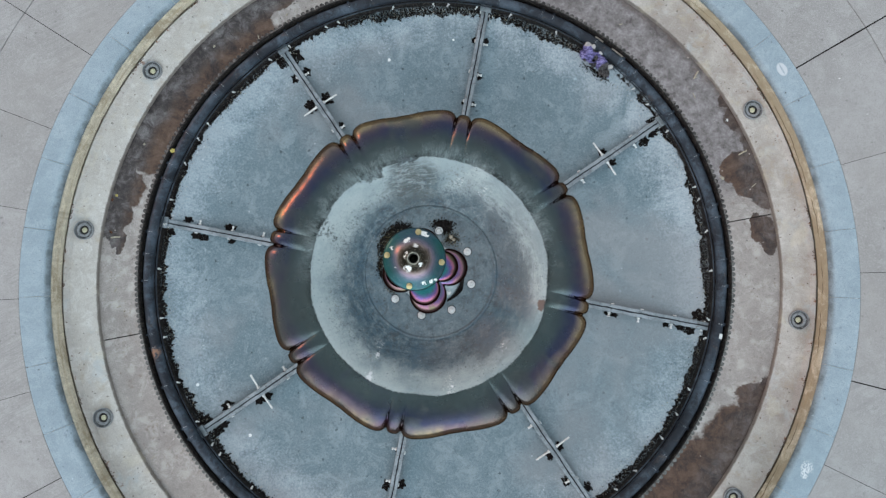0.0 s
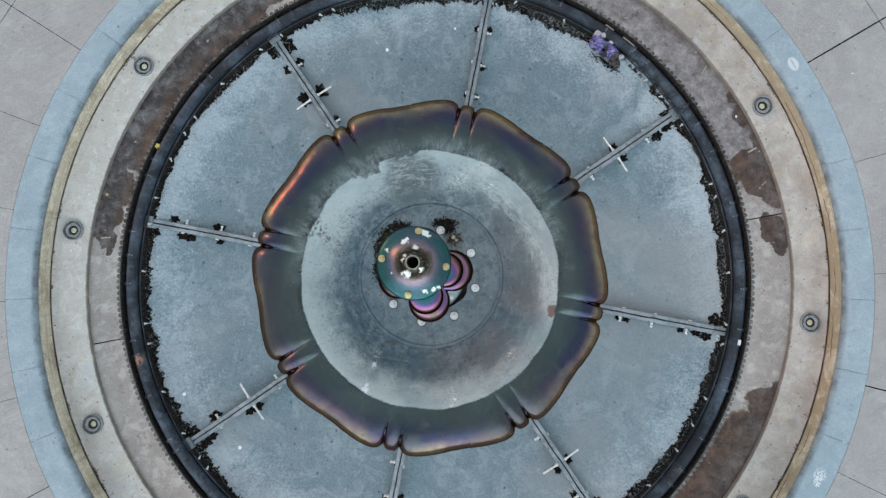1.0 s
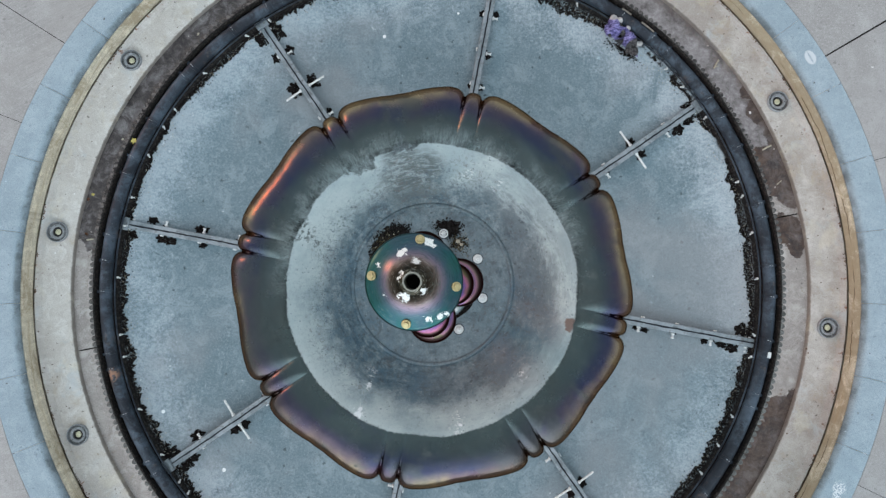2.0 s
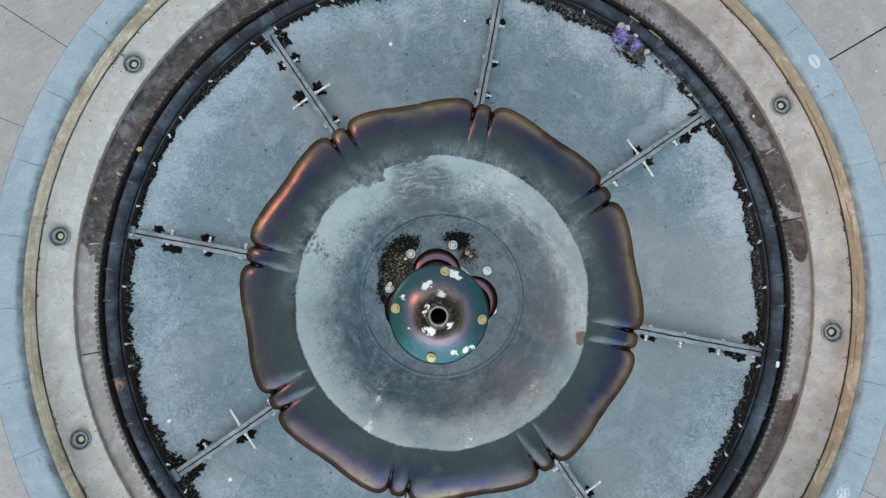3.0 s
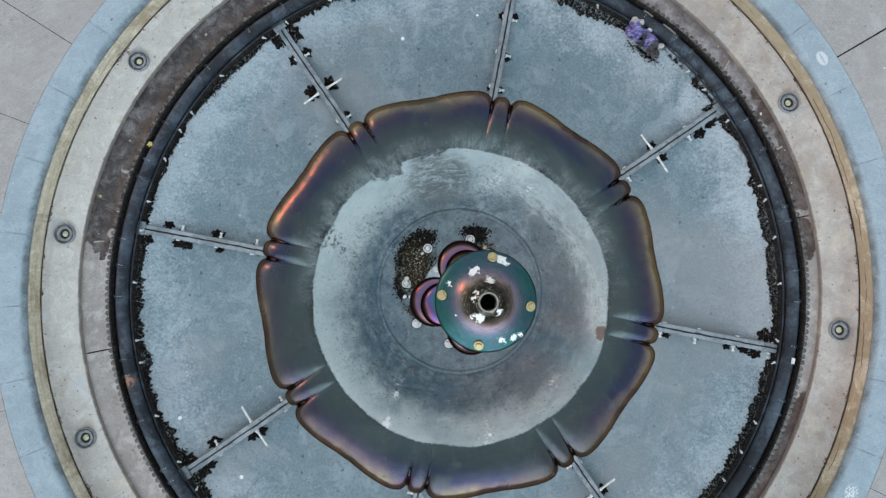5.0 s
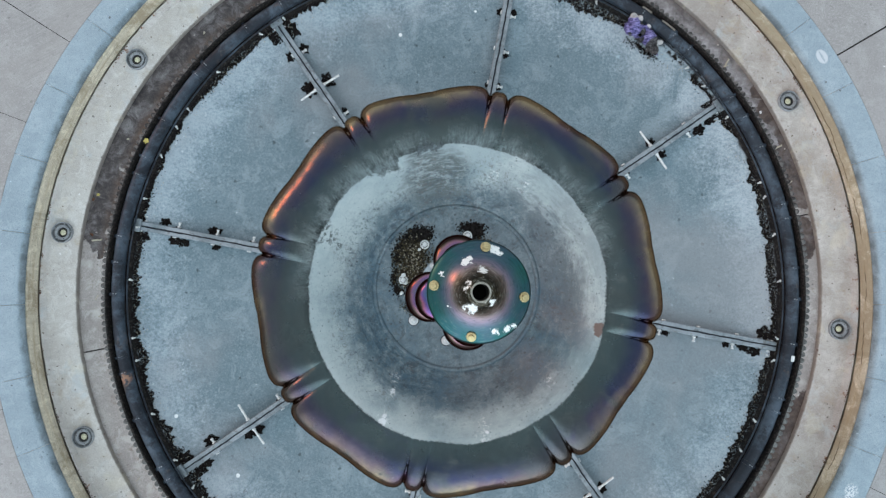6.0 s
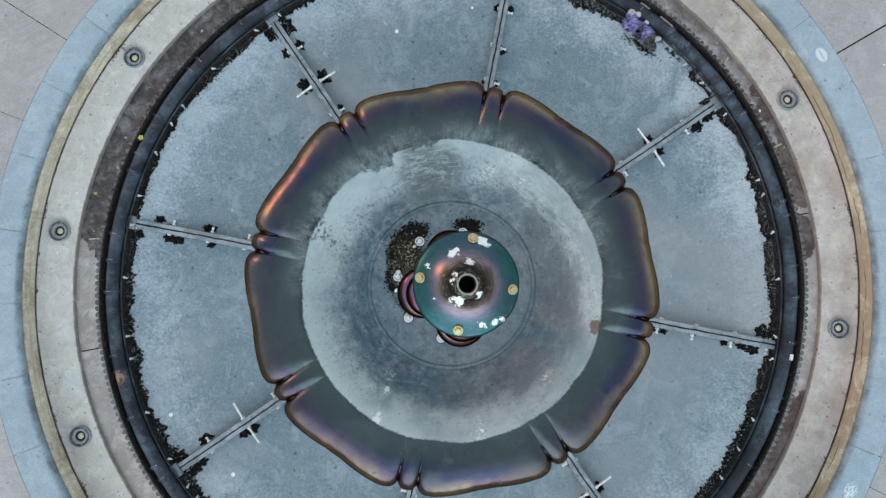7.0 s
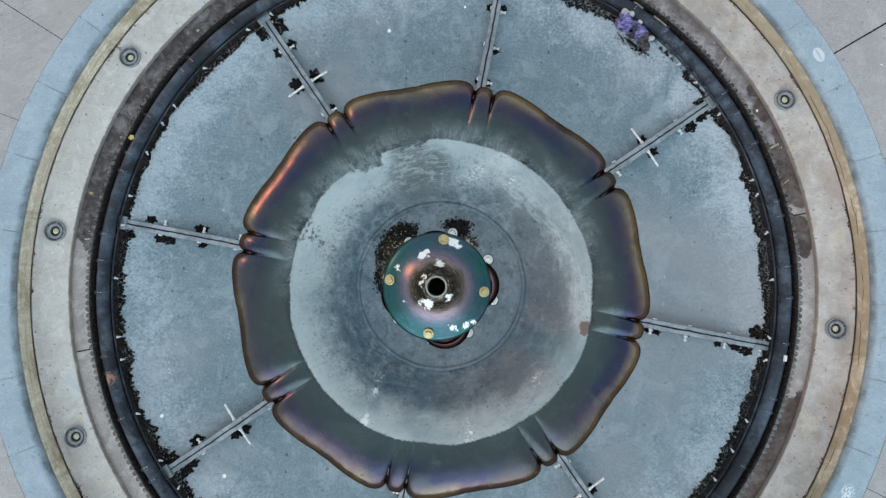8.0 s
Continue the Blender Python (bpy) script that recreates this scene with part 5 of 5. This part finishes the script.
# ---- loose bits on the pool floor and along the ledge ----
rng = random.Random(3)
pts = []
for i in range(70):
    a, spread = rng.uniform(0, 360), rng.uniform(0.15, 0.9)
    for j in range(rng.randrange(3, 26)):
        pts.append((*polar(6.232 - abs(rng.gauss(0, 0.010)), a + rng.gauss(0, spread))[:2], 0.074))
tagged(link("seam_litter", *crumbs(pts, 0.004, 0.013, rng), RUSTY, smooth=False), "rusty brown leaf crumbs along the ledge seam", "leaf litter", kind="stuff")
for i in range(18):
    a = rng.choice((rng.uniform(95, 172), rng.uniform(8, 85), rng.uniform(-60, -5), rng.uniform(172, 215)))
    x, y, z = polar(rng.uniform(5.0, 5.65), a, -0.08)
    if rng.random() < 0.5:
        ob = link("twig", *rod((-rng.uniform(0.03, 0.06), 0, 0.006), (rng.uniform(0.02, 0.06), 0.01, 0.008), 0.007, 6), PEBBLE)
        tagged(ob, "pale broken twig on the stained pool floor", "twig")
    else:
        ob = link("litter_scrap", *lump((0, 0, 0.008), (rng.uniform(0.012, 0.035), rng.uniform(0.01, 0.022), 0.009), (0, 0, 0), i, 1.3, 7), rng.choice((PEBBLE, WHITE)))
        tagged(ob, "pale dried leaf scrap on the pool floor", "leaf scrap")
    ob.matrix_world = Matrix.Translation((x, y, z)) @ pose(0, 0, 0, 0, 0, rng.uniform(0, 360))

for a, r, turn in ((22.3, 5.56, 28), (38.2, 5.58, 60), (173.1, 5.51, 5)):
    stick = link("stick", *joined([rod((-0.075, 0, 0.012), (0.02, 0.004, 0.015), 0.014, 8, 0.4), rod((0.01, 0.003, 0.015), (0.078, -0.003, 0.012), 0.012, 8, 0.4), rod((0.066, -0.014, 0.012), (0.080, 0.014, 0.013), 0.012, 8, 0.4)]), PEBBLE)
    stick.matrix_world = Matrix.Translation(polar(r, a, -0.080)) @ pose(0, 0, 0, 0, 0, turn)
    tagged(stick, "short pale broken stick on the stained pool floor", "stick")
for k, (a, r) in enumerate(((165.9, 5.64), (166.8, 5.69), (172.3, 5.60))):
    dead = link("fallen_leaf", [(1.3 * x, 1.1 * y, 2 * z) for x, y, z in lv + lv2], lf, (LEAF, RUSTY, RUSTY)[k], smooth=False)
    dead.matrix_world = Matrix.Translation(polar(r, a, -0.070)) @ pose(0, 0, 0, 6, -5, 70 * k)
    tagged(dead, "dry yellow leaf on the stained pool floor" if k == 0 else "dry brown leaf on the stained pool floor", "leaf")

# ---- pieces: basin scallops, pool floor slabs, coping stones, paving slabs ----
count = 354
sv, sf = [], []
for i in range(7):
    th = math.pi * (i / 6 - 0.5)
    for h, s in ((-0.022, 0.7), (-0.002, 1.0), (0.006, 0.97), (0.013, 0.72)):
        sv.append((0.034 * s * math.cos(th), 0.0232 * s * math.sin(th), h))
for i in range(6):
    for j in range(3):
        sf.append((4 * i + j, 4 * i + 4 + j, 4 * i + 5 + j, 4 * i + 1 + j))
sf += [tuple(4 * i + 3 for i in range(7)), tuple(4 * i for i in reversed(range(7))), (0, 1, 2, 3, 27, 26, 25, 24)]
scallop_mesh, rest = None, []
for i in range(count):
    a = 360 / count * i
    at = Matrix.Translation(polar(2.600, a, 4.908)) @ pose(0, 0, 0, 0, 0, a)
    if 246 < a < 294:
        rest.append(([(at @ Vector(p))[:] for p in sv], sf))
    elif scallop_mesh is None:
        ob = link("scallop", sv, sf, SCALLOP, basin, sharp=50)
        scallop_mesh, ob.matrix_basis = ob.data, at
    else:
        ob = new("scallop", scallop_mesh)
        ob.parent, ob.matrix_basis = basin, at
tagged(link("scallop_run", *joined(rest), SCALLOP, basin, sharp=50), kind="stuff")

floor = tagged(new("floor_pool"), "stained pale concrete floor of the drained pool", "floor", kind="structure")
joints = [10.75, 70.7, 130.7, 190.8, 250.7, 310.7, 370.75]
for a0, a1 in zip(joints, joints[1:]):
    g0, g1 = (0.10 if a in (10.75, 190.8, 370.75) else 0.015 for a in (a0, a1))
    arc_piece("floor_slab", [(1.2, -0.15), (5.73, -0.15), (5.73, -0.08), (1.2, -0.08)], a0 + g0, a1 - g1, FLOOR, floor, n=16)

coping = tagged(new("coping"), "blue-grey stone coping round the pool", "coping", kind="structure")
left = [143.9, 153.7, 163.4, 173.3, 182.9, 192.5, 201.9]
right = [-22.0, -12.7, -2.9, 6.7, 16.3, 26.3, 36.1]
top = [36.1 + (143.9 - 36.1) * i / 11 for i in range(1, 11)]
low = [201.9 + (338.0 - 201.9) * i / 14 for i in range(1, 14)]
cuts = right + top + left + low + [338.0]
cope = [(6.70, 0.10), (6.70, 0.450), (6.695, 0.456), (6.36, 0.456), (6.31, 0.450), (6.278, 0.434), (6.258, 0.412), (6.252, 0.385), (6.256, 0.355), (6.275, 0.338), (6.30, 0.338), (6.30, 0.10)]
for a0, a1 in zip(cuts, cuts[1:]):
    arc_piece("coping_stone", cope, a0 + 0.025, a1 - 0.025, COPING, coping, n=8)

pavement = tagged(new("pavement"), "grey concrete paving slabs laid in rings", "pavement", kind="structure")
left = [147.6, 159.2, 170.9, 183.1, 195.8, 208.1]
right = [-25.9, -14.1, 0.6, 15.6, 30.3]
top = [30.3 + (147.6 - 30.3) * i / 9 for i in range(1, 9)]
low = [208.1 + (334.1 - 208.1) * i / 10 for i in range(1, 10)]
cuts = right + top + left + low + [334.1]
for r0, r1 in ((6.706, 8.035), (8.045, 9.50), (9.51, 10.975)):
    for a0, a1 in zip(cuts, cuts[1:]):
        wide = {30.3: 0.011, -14.1: 0.009, 208.1: 0.006, 147.6: 0.005}
        g0, g1 = (math.degrees(wide.get(round(a % 360 - (360 if a % 360 > 300 else 0), 1), 0.0035) / r0) for a in (a0, a1))
        z = 0.447 + random.uniform(-0.002, 0.002)
        arc_piece("paving_slab", [(r0, 0.38), (r1, 0.38), (r1, z - 0.006), (r1 - 0.006, z), (r0 + 0.006, z), (r0, z - 0.006)], a0 + g0, a1 - g1, PAVING, pavement, n=6)
